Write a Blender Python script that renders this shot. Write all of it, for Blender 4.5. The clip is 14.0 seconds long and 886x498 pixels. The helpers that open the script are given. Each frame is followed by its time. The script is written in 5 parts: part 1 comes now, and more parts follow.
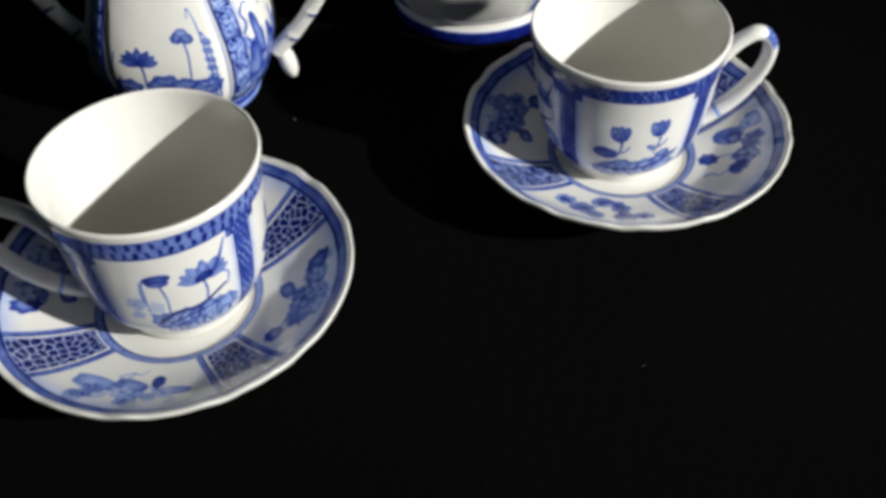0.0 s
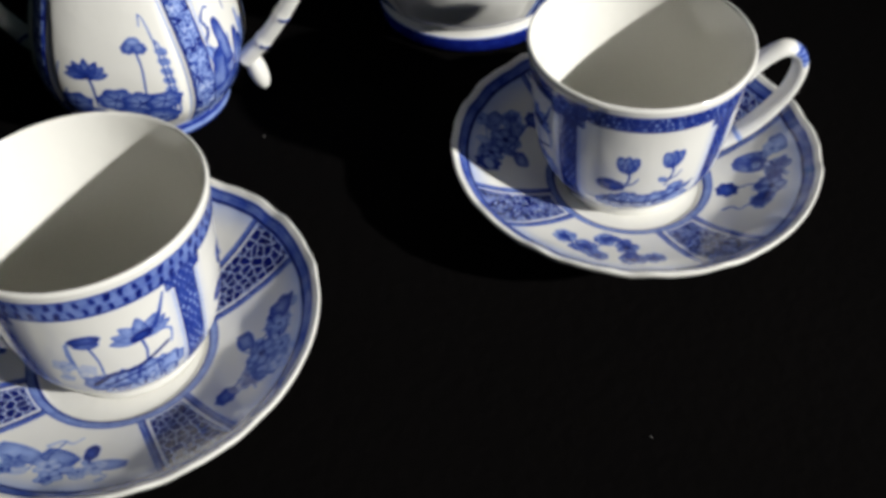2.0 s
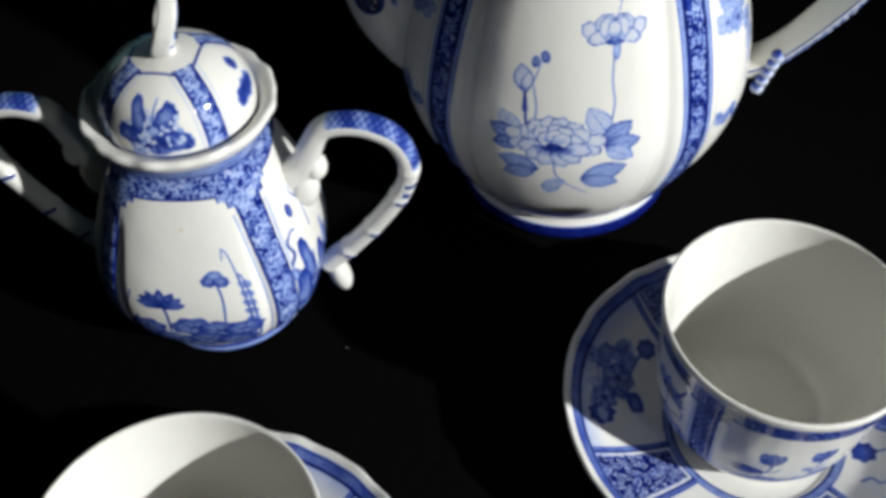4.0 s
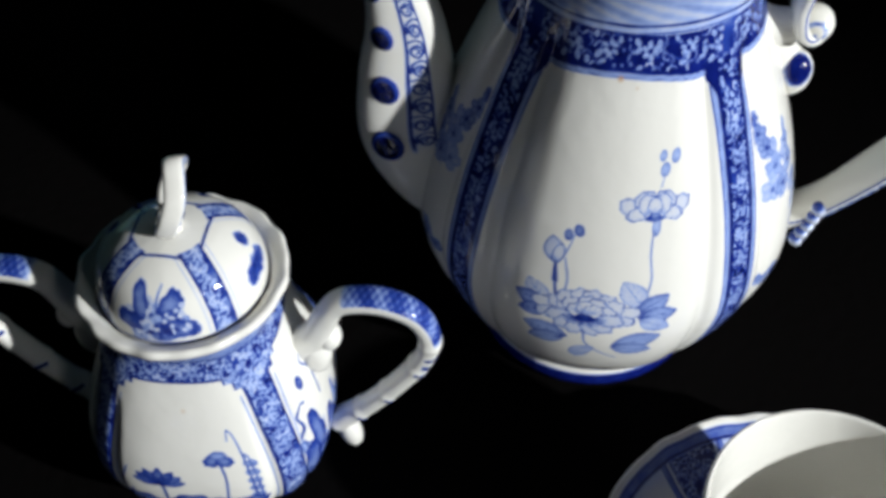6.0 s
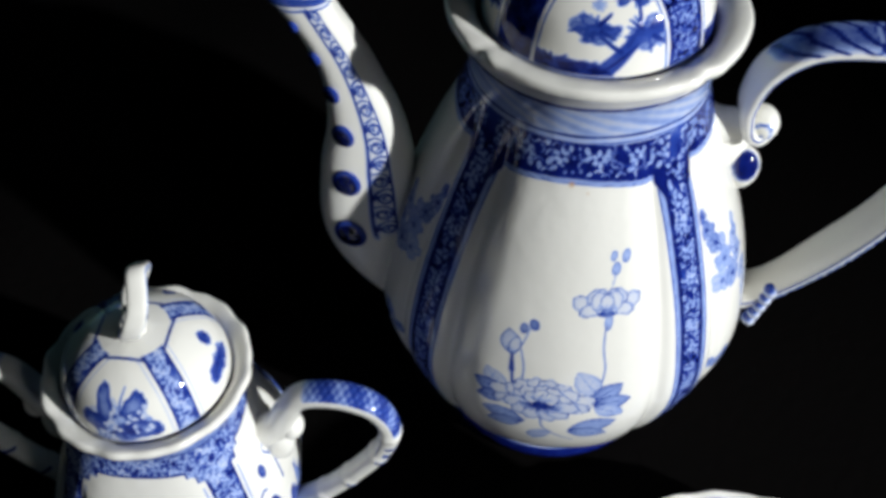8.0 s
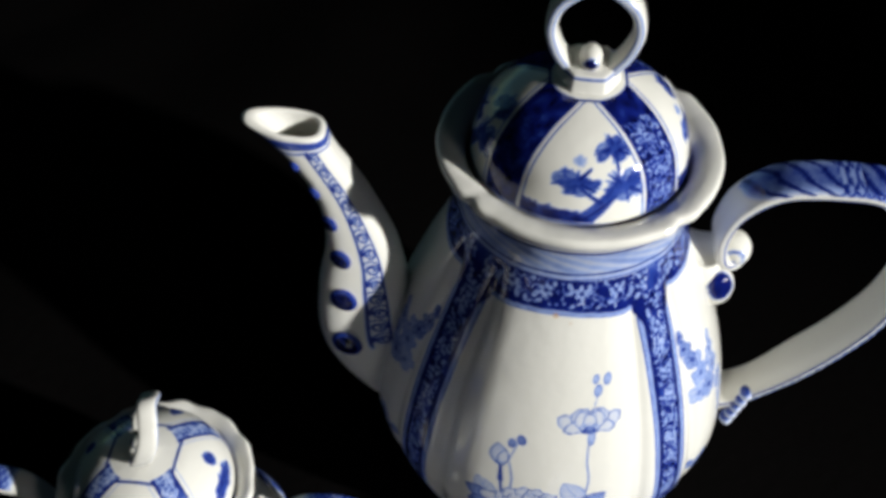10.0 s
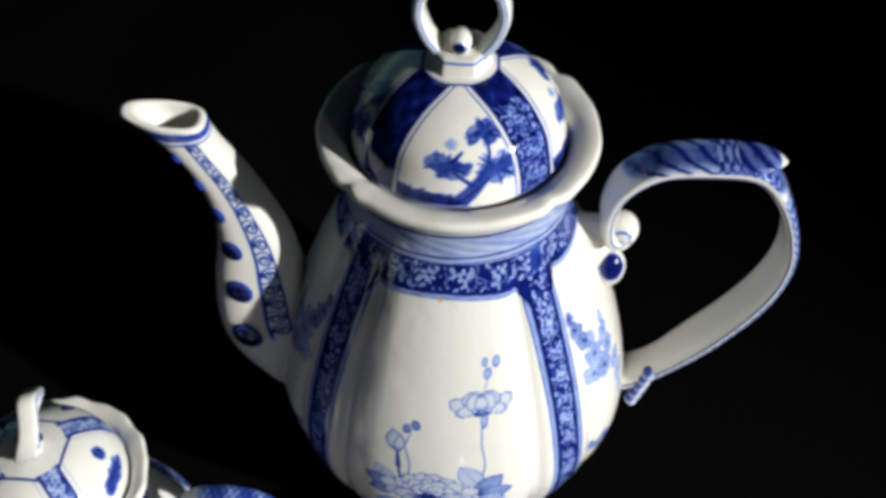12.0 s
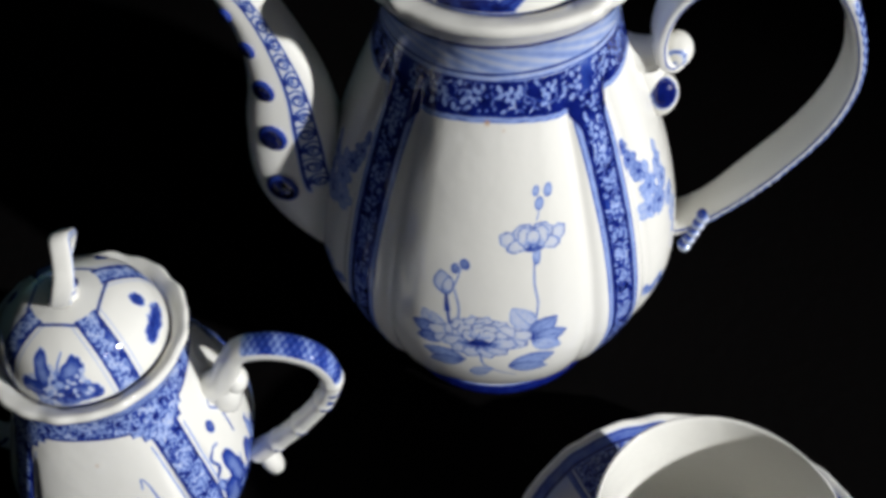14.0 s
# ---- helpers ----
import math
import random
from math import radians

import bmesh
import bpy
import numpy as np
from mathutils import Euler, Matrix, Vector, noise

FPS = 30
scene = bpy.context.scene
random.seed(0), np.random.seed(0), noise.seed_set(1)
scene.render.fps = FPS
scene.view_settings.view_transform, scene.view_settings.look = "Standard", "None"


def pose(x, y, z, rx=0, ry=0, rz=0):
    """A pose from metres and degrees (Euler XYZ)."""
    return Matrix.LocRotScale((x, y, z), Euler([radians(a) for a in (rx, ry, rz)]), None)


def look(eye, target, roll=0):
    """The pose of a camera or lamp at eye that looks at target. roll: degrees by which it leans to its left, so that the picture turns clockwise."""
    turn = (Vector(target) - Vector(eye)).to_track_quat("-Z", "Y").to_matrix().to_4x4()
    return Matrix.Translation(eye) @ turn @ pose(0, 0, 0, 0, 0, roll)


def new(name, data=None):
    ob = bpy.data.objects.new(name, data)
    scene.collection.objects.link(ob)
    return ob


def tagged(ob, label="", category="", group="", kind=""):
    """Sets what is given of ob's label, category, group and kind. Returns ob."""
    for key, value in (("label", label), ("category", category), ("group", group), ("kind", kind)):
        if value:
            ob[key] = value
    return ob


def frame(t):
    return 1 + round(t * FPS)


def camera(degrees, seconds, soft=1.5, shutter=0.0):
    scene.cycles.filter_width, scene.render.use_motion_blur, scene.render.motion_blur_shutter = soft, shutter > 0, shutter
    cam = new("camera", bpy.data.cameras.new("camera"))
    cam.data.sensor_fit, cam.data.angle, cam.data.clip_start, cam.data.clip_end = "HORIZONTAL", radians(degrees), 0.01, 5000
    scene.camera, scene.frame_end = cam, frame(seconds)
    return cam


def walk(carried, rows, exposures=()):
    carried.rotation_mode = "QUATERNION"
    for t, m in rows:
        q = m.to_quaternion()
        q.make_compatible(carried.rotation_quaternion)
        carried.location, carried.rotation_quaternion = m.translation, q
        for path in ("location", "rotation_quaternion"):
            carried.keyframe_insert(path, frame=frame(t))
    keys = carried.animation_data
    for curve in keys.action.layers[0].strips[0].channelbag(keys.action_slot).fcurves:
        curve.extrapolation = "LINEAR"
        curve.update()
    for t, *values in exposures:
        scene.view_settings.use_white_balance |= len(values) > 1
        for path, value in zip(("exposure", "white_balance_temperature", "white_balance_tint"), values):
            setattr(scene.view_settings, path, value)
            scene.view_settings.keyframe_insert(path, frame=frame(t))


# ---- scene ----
cam = camera(48.25, 14.0, soft=4.0)
# seconds, place in metres over the table, yaw, pitch, roll in degrees
ROWS = [
    (0.0, 0.0000, 0.0000, 0.2530, 1.87, -44.97, -2.65),
    (0.5, 0.0065, 0.0046, 0.2501, 2.05, -43.95, -2.45),
    (1.0, 0.0091, 0.0182, 0.2438, 2.35, -44.79, -2.45),
    (1.5, 0.0080, 0.0316, 0.2402, 2.45, -45.45, -2.74),
    (2.0, 0.0071, 0.0437, 0.2369, 2.48, -46.06, -2.59),
    (2.5, 0.0000, 0.0708, 0.2520, 2.37, -47.26, -2.42),
    (3.0, -0.0096, 0.0992, 0.2631, 2.31, -47.54, -1.91),
    (3.5, -0.0182, 0.1156, 0.2667, 2.26, -48.57, -1.41),
    (4.0, -0.0291, 0.1336, 0.2793, 2.26, -48.84, -1.04),
    (4.2, -0.0288, 0.1378, 0.2799, 2.45, -48.30, -1.10),
    (6.3, -0.0413, 0.1900, 0.3021, 1.04, -48.93, 1.19),
    (6.5, -0.0404, 0.1913, 0.3047, 0.95, -48.61, 1.35),
    (7.0, -0.0395, 0.1928, 0.3069, 0.82, -48.64, 1.46),
    (7.5, -0.0360, 0.1945, 0.3100, 0.31, -48.37, 1.72),
    (8.0, -0.0344, 0.1987, 0.3195, -0.23, -48.27, 1.86),
    (8.5, -0.0339, 0.2046, 0.3351, -0.71, -48.29, 2.12),
    (8.7, -0.0339, 0.2053, 0.3376, -0.78, -48.28, 2.18),
    (10.8, -0.0361, 0.2122, 0.3582, -1.12, -46.84, 2.47),
    (11.0, -0.0347, 0.2115, 0.3568, -1.40, -46.83, 2.56),
    (11.5, -0.0247, 0.2109, 0.3523, -2.36, -47.12, 2.92),
    (12.0, -0.0096, 0.2065, 0.3527, -3.09, -47.30, 2.31),
    (12.5, -0.0029, 0.2021, 0.3459, -3.52, -47.97, 0.96),
    (13.0, -0.0030, 0.1997, 0.3329, -2.86, -49.34, -0.40),
    (13.5, -0.0087, 0.1954, 0.3262, -2.05, -50.17, -1.15),
    (14.0, -0.0171, 0.1936, 0.3206, -1.31, -50.88, -1.35),
]
walk(cam, [(t, pose(x, y, z, 90 + pitch, 0, yaw) @ pose(0, 0, 0, 0, 0, roll)) for t, x, y, z, yaw, pitch, roll in ROWS],
     exposures=((0.0, 0.04, 6300, 10), (1.5, 0.0, 6350, 11), (3.5, -0.04, 6150, 10), (7.5, -0.02, 6000, 10), (9.0, 0.0, 6150, 10), (11.0, 0.0, 6400, 10), (12.0, 0.02, 6300, 10), (12.5, -0.34, 6250, 10), (13.0, -0.56, 6200, 10), (13.5, -0.36, 6100, 11), (14.0, -0.18, 6100, 12)))

# ---- light ----
SUN_AZ, SUN_EL = 55.0, 27.0   # the window's side: degrees from the -y axis towards +x, and above the table
sun_way = Vector((math.sin(radians(SUN_AZ)) * math.cos(radians(SUN_EL)), -math.cos(radians(SUN_AZ)) * math.cos(radians(SUN_EL)), math.sin(radians(SUN_EL))))
world = bpy.data.worlds.new("sky")
scene.world = world
world.use_nodes = True
sky = world.node_tree.nodes.new("ShaderNodeTexSky")
sky.sky_type, sky.sun_disc = "NISHITA", False
sky.sun_elevation, sky.sun_rotation = radians(SUN_EL), radians(180 - SUN_AZ)
world.node_tree.links.new(sky.outputs["Color"], world.node_tree.nodes["Background"].inputs["Color"])
world.node_tree.nodes["Background"].inputs["Strength"].default_value = 0.05

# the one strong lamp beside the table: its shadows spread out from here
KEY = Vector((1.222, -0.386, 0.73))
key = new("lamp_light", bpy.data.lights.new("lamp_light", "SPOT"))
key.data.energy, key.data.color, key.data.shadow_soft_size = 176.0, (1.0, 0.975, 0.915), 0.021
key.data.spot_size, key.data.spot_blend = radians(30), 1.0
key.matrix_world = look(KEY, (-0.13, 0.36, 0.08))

# the pane of the window, a little to the lamp's side
WINDOW = Vector((0.0, 0.3, 0.08)) + sun_way * 2.3
PANE_W, PANE_H, PANE_AT = 0.22, 0.27, -0.56
lamp = new("window_light", bpy.data.lights.new("window_light", "AREA"))
lamp.data.shape, lamp.data.size, lamp.data.size_y = "RECTANGLE", PANE_W, PANE_H
lamp.data.energy, lamp.data.color = 2.4, (1.0, 0.98, 0.94)
across = Vector((math.cos(radians(SUN_AZ)), math.sin(radians(SUN_AZ)), 0))
lamp.matrix_world = look(WINDOW + across * PANE_AT, (0.0, 0.3, 0.08))


# ---- materials ----
def material(name):
    m = bpy.data.materials.new(name)
    m.use_nodes = True
    return m, m.node_tree.nodes, m.node_tree.links, m.node_tree.nodes["Principled BSDF"]


def plain(name, colour, roughness=0.6, spread=0.12, scale=6.0, bump=0.1):
    """A matt surface with blotches and grain."""
    m, n, l, p = material(name)
    tc, big, fine = n.new("ShaderNodeTexCoord"), n.new("ShaderNodeTexNoise"), n.new("ShaderNodeTexNoise")
    big.inputs["Scale"].default_value, fine.inputs["Scale"].default_value = scale, scale * 40
    ramp = n.new("ShaderNodeValToRGB")
    ramp.color_ramp.elements[0].color = (*[c * (1 - spread) for c in colour], 1)
    ramp.color_ramp.elements[1].color = (*[min(1, c * (1 + spread)) for c in colour], 1)
    bm = n.new("ShaderNodeBump")
    bm.inputs["Strength"].default_value, bm.inputs["Distance"].default_value = bump, 0.002
    l.new(tc.outputs["Object"], big.inputs["Vector"]), l.new(tc.outputs["Object"], fine.inputs["Vector"])
    l.new(big.outputs["Fac"], ramp.inputs["Fac"]), l.new(ramp.outputs["Color"], p.inputs["Base Color"])
    l.new(fine.outputs["Fac"], bm.inputs["Height"]), l.new(bm.outputs["Normal"], p.inputs["Normal"])
    p.inputs["Roughness"].default_value = roughness
    return m


def porcelain(name, scroll=2.2):
    """White glaze with cobalt painting. The colour attribute 'paint' holds brush strokes (red), bands filled with scrolls
    (green) and bands filled with reserved dabs (blue); the scrolls and dabs follow the UV map, in millimetres."""
    m, n, l, p = material(name)

    def node(kind, **inputs):
        x = n.new(kind)
        for k, v in inputs.items():
            x.inputs[k].default_value = v
        return x

    def maths(op, a, b=None, clamp=False):
        x = n.new("ShaderNodeMath")
        x.operation, x.use_clamp = op, clamp
        for i, v in enumerate((a, b)):
            if isinstance(v, (int, float)):
                x.inputs[i].default_value = v
            elif v is not None:
                l.new(v, x.inputs[i])
        return x.outputs[0]

    def steps(value, a, b):
        x = n.new("ShaderNodeMapRange")
        x.interpolation_type = "SMOOTHSTEP"
        x.inputs["From Min"].default_value, x.inputs["From Max"].default_value = a, b
        l.new(value, x.inputs["Value"])
        return x.outputs["Result"]

    at = n.new("ShaderNodeAttribute")
    at.attribute_name = "paint"
    sep = n.new("ShaderNodeSeparateColor")
    l.new(at.outputs["Color"], sep.inputs["Color"])
    uv = n.new("ShaderNodeUVMap")
    warp = node("ShaderNodeTexNoise", Scale=0.35, Detail=2.0)
    l.new(uv.outputs["UV"], warp.inputs["Vector"])
    add = n.new("ShaderNodeVectorMath")
    add.operation = "MULTIPLY_ADD"
    add.inputs[1].default_value = (1.7, 1.7, 0)
    l.new(warp.outputs["Color"], add.inputs[0]), l.new(uv.outputs["UV"], add.inputs[2])
    cell = node("ShaderNodeTexVoronoi", Scale=1.0 / scroll, Randomness=0.9)
    cell.feature = "F1"
    cell2 = node("ShaderNodeTexVoronoi", Scale=1.0 / (scroll * 0.8), Randomness=1.0)
    cell2.feature = "DISTANCE_TO_EDGE"
    dab = node("ShaderNodeTexVoronoi", Scale=1.0 / (scroll * 1.42), Randomness=0.72)
    dab.feature = "DISTANCE_TO_EDGE"
    for c in (cell, cell2, dab):
        c.voronoi_dimensions = "2D"
    for c in (cell, cell2):
        l.new(add.outputs["Vector"], c.inputs["Vector"])
    sway = n.new("ShaderNodeVectorMath")
    sway.operation = "MULTIPLY_ADD"
    sway.inputs[1].default_value = (0.8, 0.8, 0)
    l.new(warp.outputs["Color"], sway.inputs[0]), l.new(uv.outputs["UV"], sway.inputs[2])
    l.new(sway.outputs["Vector"], dab.inputs["Vector"])
    # scrolls: pale rings and worm shapes left open in dark blue
    ring = maths("ABSOLUTE", maths("SUBTRACT", cell.outputs["Distance"], 0.36))
    ring = steps(ring, 0.14, 0.04)
    broken = node("ShaderNodeTexNoise", Scale=0.5, Detail=1.0)
    l.new(uv.outputs["UV"], broken.inputs["Vector"])
    pale = maths("MULTIPLY", ring, steps(broken.outputs["Fac"], 0.32, 0.46))
    dots = steps(cell2.outputs["Distance"], 0.16, 0.30)
    ground = maths("ADD", 0.78, maths("MULTIPLY", dots, 0.16))
    scrolls = maths("SUBTRACT", ground, maths("MULTIPLY", pale, 0.66))
    # dabs: dark brush dabs on white
    dabs = maths("ADD", maths("MULTIPLY", steps(dab.outputs["Distance"], 0.03, 0.10), 0.70), 0.14)
    # uneven brush load
    load = node("ShaderNodeTexNoise", Scale=0.22, Detail=4.0)
    l.new(uv.outputs["UV"], load.inputs["Vector"])
    loadv = maths("ADD", maths("MULTIPLY", load.outputs["Fac"], 0.7), 0.62)
    g = maths("MULTIPLY", sep.outputs["Green"], scrolls)
    b = maths("MULTIPLY", sep.outputs["Blue"], dabs)
    d = maths("MAXIMUM", sep.outputs["Red"], maths("MAXIMUM", g, b))
    d = maths("MULTIPLY", d, loadv, True)
    ramp = n.new("ShaderNodeValToRGB")
    e = ramp.color_ramp.elements
    e[0].position, e[0].color = 0.0, (0.715, 0.705, 0.655, 1)
    e[1].position, e[1].color = 1.0, (0.002, 0.003, 0.036, 1)
    for pos, col in ((0.22, (0.27, 0.365, 0.66, 1)), (0.46, (0.025, 0.056, 0.30, 1)), (0.72, (0.0050, 0.0110, 0.135, 1))):
        x = e.new(pos)
        x.color = col
    l.new(d, ramp.inputs["Fac"])
    stain = n.new("ShaderNodeMix")
    stain.data_type = "RGBA"
    stain.inputs[7].default_value = (0.50, 0.27, 0.07, 1)
    l.new(maths("MULTIPLY", maths("SUBTRACT", 1.0, at.outputs["Alpha"]), 0.75), stain.inputs[0])
    l.new(ramp.outputs["Color"], stain.inputs[6])
    l.new(stain.outputs[2], p.inputs["Base Color"])
    p.inputs["Roughness"].default_value = 0.085
    p.inputs["IOR"].default_value = 1.5
    wave = node("ShaderNodeTexNoise", Scale=0.12, Detail=2.0)
    l.new(uv.outputs["UV"], wave.inputs["Vector"])
    bm = node("ShaderNodeBump", Strength=0.16, Distance=0.0014)
    l.new(wave.outputs["Fac"], bm.inputs["Height"]), l.new(bm.outputs["Normal"], p.inputs["Normal"])
    return m


GLAZE = porcelain("painted_porcelain")
CLOTH = plain("black_cloth", (0.0024, 0.0021, 0.0021), 0.95, 0.5, 5.0, 0.25)
CLOTH.node_tree.nodes["Principled BSDF"].inputs["Specular IOR Level"].default_value = 0.02
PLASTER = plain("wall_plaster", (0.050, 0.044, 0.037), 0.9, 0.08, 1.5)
# green walls and pane out of view, added to tint reflections in the glaze
TEAL = plain("green_tint_wall", (0.10, 0.25, 0.21), 0.9, 0.08, 1.5)
GREEN_GLASS, _n, _l, _p = material("green_fill_pane")
_p.inputs["Base Color"].default_value, _p.inputs["Roughness"].default_value = (0.62, 0.95, 0.84, 1), 0.03
_p.inputs["Transmission Weight"].default_value, _p.inputs["IOR"].default_value = 1.0, 1.02
BOARDS = plain("dark_floor", (0.06, 0.045, 0.035), 0.6, 0.2, 2.0)
LINT = plain("white_lint", (0.22, 0.21, 0.20), 0.9)
WOOD = plain("table_wood", (0.12, 0.07, 0.04), 0.5, 0.25, 3.0)


# ---- modelling ----
def spline(points, count):
    """Catmull-Rom curve through points of any dimension, at even arc length. Returns (count, dim)."""
    p = np.array(points, float)
    p = np.vstack([2 * p[0] - p[1], p, 2 * p[-1] - p[-2]])
    fine = []
    for i in range(1, len(p) - 2):
        t = np.linspace(0, 1, 60, endpoint=i == len(p) - 3)[:, None]
        a, b, c, d = p[i - 1], p[i], p[i + 1], p[i + 2]
        fine.append(0.5 * (2 * b + (c - a) * t + (2 * a - 5 * b + 4 * c - d) * t ** 2 + (3 * b - 3 * c + d - a) * t ** 3))
    fine = np.vstack(fine)
    s = np.concatenate([[0], np.cumsum(np.linalg.norm(np.diff(fine, axis=0), axis=1))])
    at = np.linspace(0, s[-1], count)
    return np.stack([np.interp(at, s, fine[:, k]) for k in range(fine.shape[1])], 1)


def angles(front, back, half=118.0):
    """Degrees round a lathe: many towards the -y side, few behind."""
    return np.concatenate([np.linspace(-half, half, front, endpoint=False), np.linspace(half, 360 - half, back, endpoint=False)])


def sheet(name, co, uv, paint, parent, label="", wrap=True, mat=None, caps=()):
    """A smooth quad sheet from a grid co[i, j] (i along, j round), as one mesh under parent. paint: (n, m, 3) or None."""
    a, b = co.shape[:2]
    i, j = np.meshgrid(np.arange(a - 1), np.arange(b if wrap else b - 1), indexing="ij")
    k = (j + 1) % b
    quads = np.stack([i * b + j, i * b + k, (i + 1) * b + k, (i + 1) * b + j], -1).reshape(-1, 4)
    me = bpy.data.meshes.new(name)
    verts = co.reshape(-1, 3)
    loops = quads.ravel()
    starts = np.arange(0, len(loops), 4)
    extra = []
    for c in caps:
        ring = np.arange(b) + (0 if c == 0 else (a - 1) * b)
        extra.append(ring[::-1] if c == 0 else ring)
    total = np.concatenate([loops, *extra]) if extra else loops
    me.vertices.add(len(verts)), me.vertices.foreach_set("co", verts.astype(np.float32).ravel())
    me.loops.add(len(total)), me.loops.foreach_set("vertex_index", total.astype(np.int32))
    st = np.concatenate([starts, [len(loops) + sum(len(x) for x in extra[:q]) for q in range(len(extra))]]).astype(np.int32)
    me.polygons.add(len(st)), me.polygons.foreach_set("loop_start", st)
    me.update(calc_edges=True)
    me.polygons.foreach_set("use_smooth", np.ones(len(st), bool))
    # the seam's loops take the next turn's u
    u = uv.reshape(-1, 2)[total].astype(np.float32)
    if wrap and len(quads):
        turn = uv[:, -1, 0] + (uv[:, -1, 0] - uv[:, -2, 0])
        seam = (j.ravel() == b - 1)
        rows = i.ravel()[seam]
        q = np.where(seam)[0] * 4
        u[q + 1, 0], u[q + 2, 0] = turn[rows], turn[rows + 1]
    layer = me.uv_layers.new(name="UVMap")
    layer.uv.foreach_set("vector", u.ravel())
    at = me.color_attributes.new("paint", "FLOAT_COLOR", "POINT")
    rgba = np.zeros((len(verts), 4), np.float32)
    rgba[:, 3] = 1
    if paint is not None:   # a fourth layer holds brown stains in the glaze
        rgba[:, :3] = np.clip(paint[..., :3].reshape(-1, 3), 0, 1)
        if paint.shape[-1] == 4:
            rgba[:, 3] = 1 - np.clip(paint[..., 3].ravel(), 0, 1)
    at.data.foreach_set("color", rgba.ravel())
    me.materials.append(mat or GLAZE)
    ob = new(name, me)
    ob.parent = parent
    if label:
        ob["label"] = label
    return ob


def lathe(name, profile, parent, label="", rows=120, front=300, back=60, shape=None, paint=None, half=118.0, ref=None, dense=None, rest=24, flip=False):
    """A turned shape. profile: (radius, height) in metres. shape(th, r, z, v): the radius, made uneven. paint(th, v, r, z): three
    layers; th in degrees from -y towards +x, v and r, z in millimetres."""
    pr = spline(profile, rows)
    if dense:   # most rows along the painted stretch, few behind it
        fine = spline(profile, rows * 4)
        run = np.concatenate([[0], np.cumsum(np.linalg.norm(np.diff(fine, axis=0), axis=1))])
        at = np.concatenate([np.linspace(0, dense, rows, endpoint=False), np.linspace(dense, run[-1], rest)])
        pr = np.stack([np.interp(at, run, fine[:, 0]), np.interp(at, run, fine[:, 1])], 1)
    th = angles(front, back, half)
    s = np.concatenate([[0], np.cumsum(np.linalg.norm(np.diff(pr, axis=0), axis=1))])
    TH, S = np.meshgrid(th, s)
    Rr, Zz = np.repeat(pr[:, :1], len(th), 1), np.repeat(pr[:, 1:], len(th), 1)
    if shape:
        out = shape(TH, Rr, Zz, S)
        R2, Z2 = out if isinstance(out, tuple) else (out, Zz)
    else:
        R2, Z2 = Rr, Zz
    a = np.radians(TH)
    co = np.stack([R2 * np.sin(a), -R2 * np.cos(a), Z2], -1)
    ref = ref or float(pr[:, 0].max())
    uv = np.stack([a * ref * 1000, S * 1000], -1)
    layers = paint(((TH + 180) % 360) - 180, S * 1000, Rr * 1000, Zz * 1000) if paint else None
    ob = sheet(name, co, uv, layers, parent, label)
    if flip:
        ob.data.flip_normals()
    return ob


def sweep(name, path, parent, label="", rows=90, sides=28, side_way=(0, 1, 0), paint=None, flat=2.0, mouth=0.0, bumps=None):
    """A tube along path: points (x, y, z, half width, half thickness). The width lies along side_way. paint(s, ang, length): s in mm
    along, ang in degrees, 0 outwards (away from the bow's inside), 90 towards side_way."""
    p = spline(path, rows)
    c, w, h = p[:, :3], p[:, 3], p[:, 4]
    t = np.gradient(c, axis=0)
    t /= np.linalg.norm(t, axis=1)[:, None]
    sw = np.array(side_way, float)
    x = sw - t * (t @ sw)[:, None]
    x /= np.linalg.norm(x, axis=1)[:, None]
    n = np.cross(t, x)
    ang = np.linspace(0, 2 * np.pi, sides, endpoint=False)
    ca, sa = np.cos(ang), np.sin(ang)
    ca, sa = np.sign(ca) * np.abs(ca) ** (2 / flat), np.sign(sa) * np.abs(sa) ** (2 / flat)
    co = c[:, None] + n[:, None] * (h[:, None, None] * ca[None, :, None]) + x[:, None] * (w[:, None, None] * sa[None, :, None])
    if bumps:
        co = bumps(co, c, n, x, np.degrees(ang))
    s = np.concatenate([[0], np.cumsum(np.linalg.norm(np.diff(c, axis=0), axis=1))]) * 1000
    S, A = np.meshgrid(s, np.degrees(ang), indexing="ij")
    layers = paint(S, ((A + 180) % 360) - 180, s[-1]) if paint else np.zeros((*S.shape, 3))
    if mouth:
        k = int(rows * 0.4)
        inner = c[k:, None] + (co[k:] - c[k:, None]) * (1 - mouth / np.minimum(w, h)[k:, None, None])
        lip = (co[-1:] + inner[-1:]) / 2 + t[-1] * mouth * 0.5
        co = np.concatenate([co, lip, inner[::-1]])
        extra = np.zeros((1 + len(inner), sides, 3))
        layers = np.concatenate([layers, extra])
        S = np.concatenate([S, S[-1:] + 1, S[k:][::-1] + 2])
        A = np.concatenate([A, A[-1:], A[k:][::-1]])
    uv = np.stack([A / 360 * float(w.mean() * 6000), S], -1)
    return sheet(name, co, uv, layers, parent, label, caps=(0, 1))


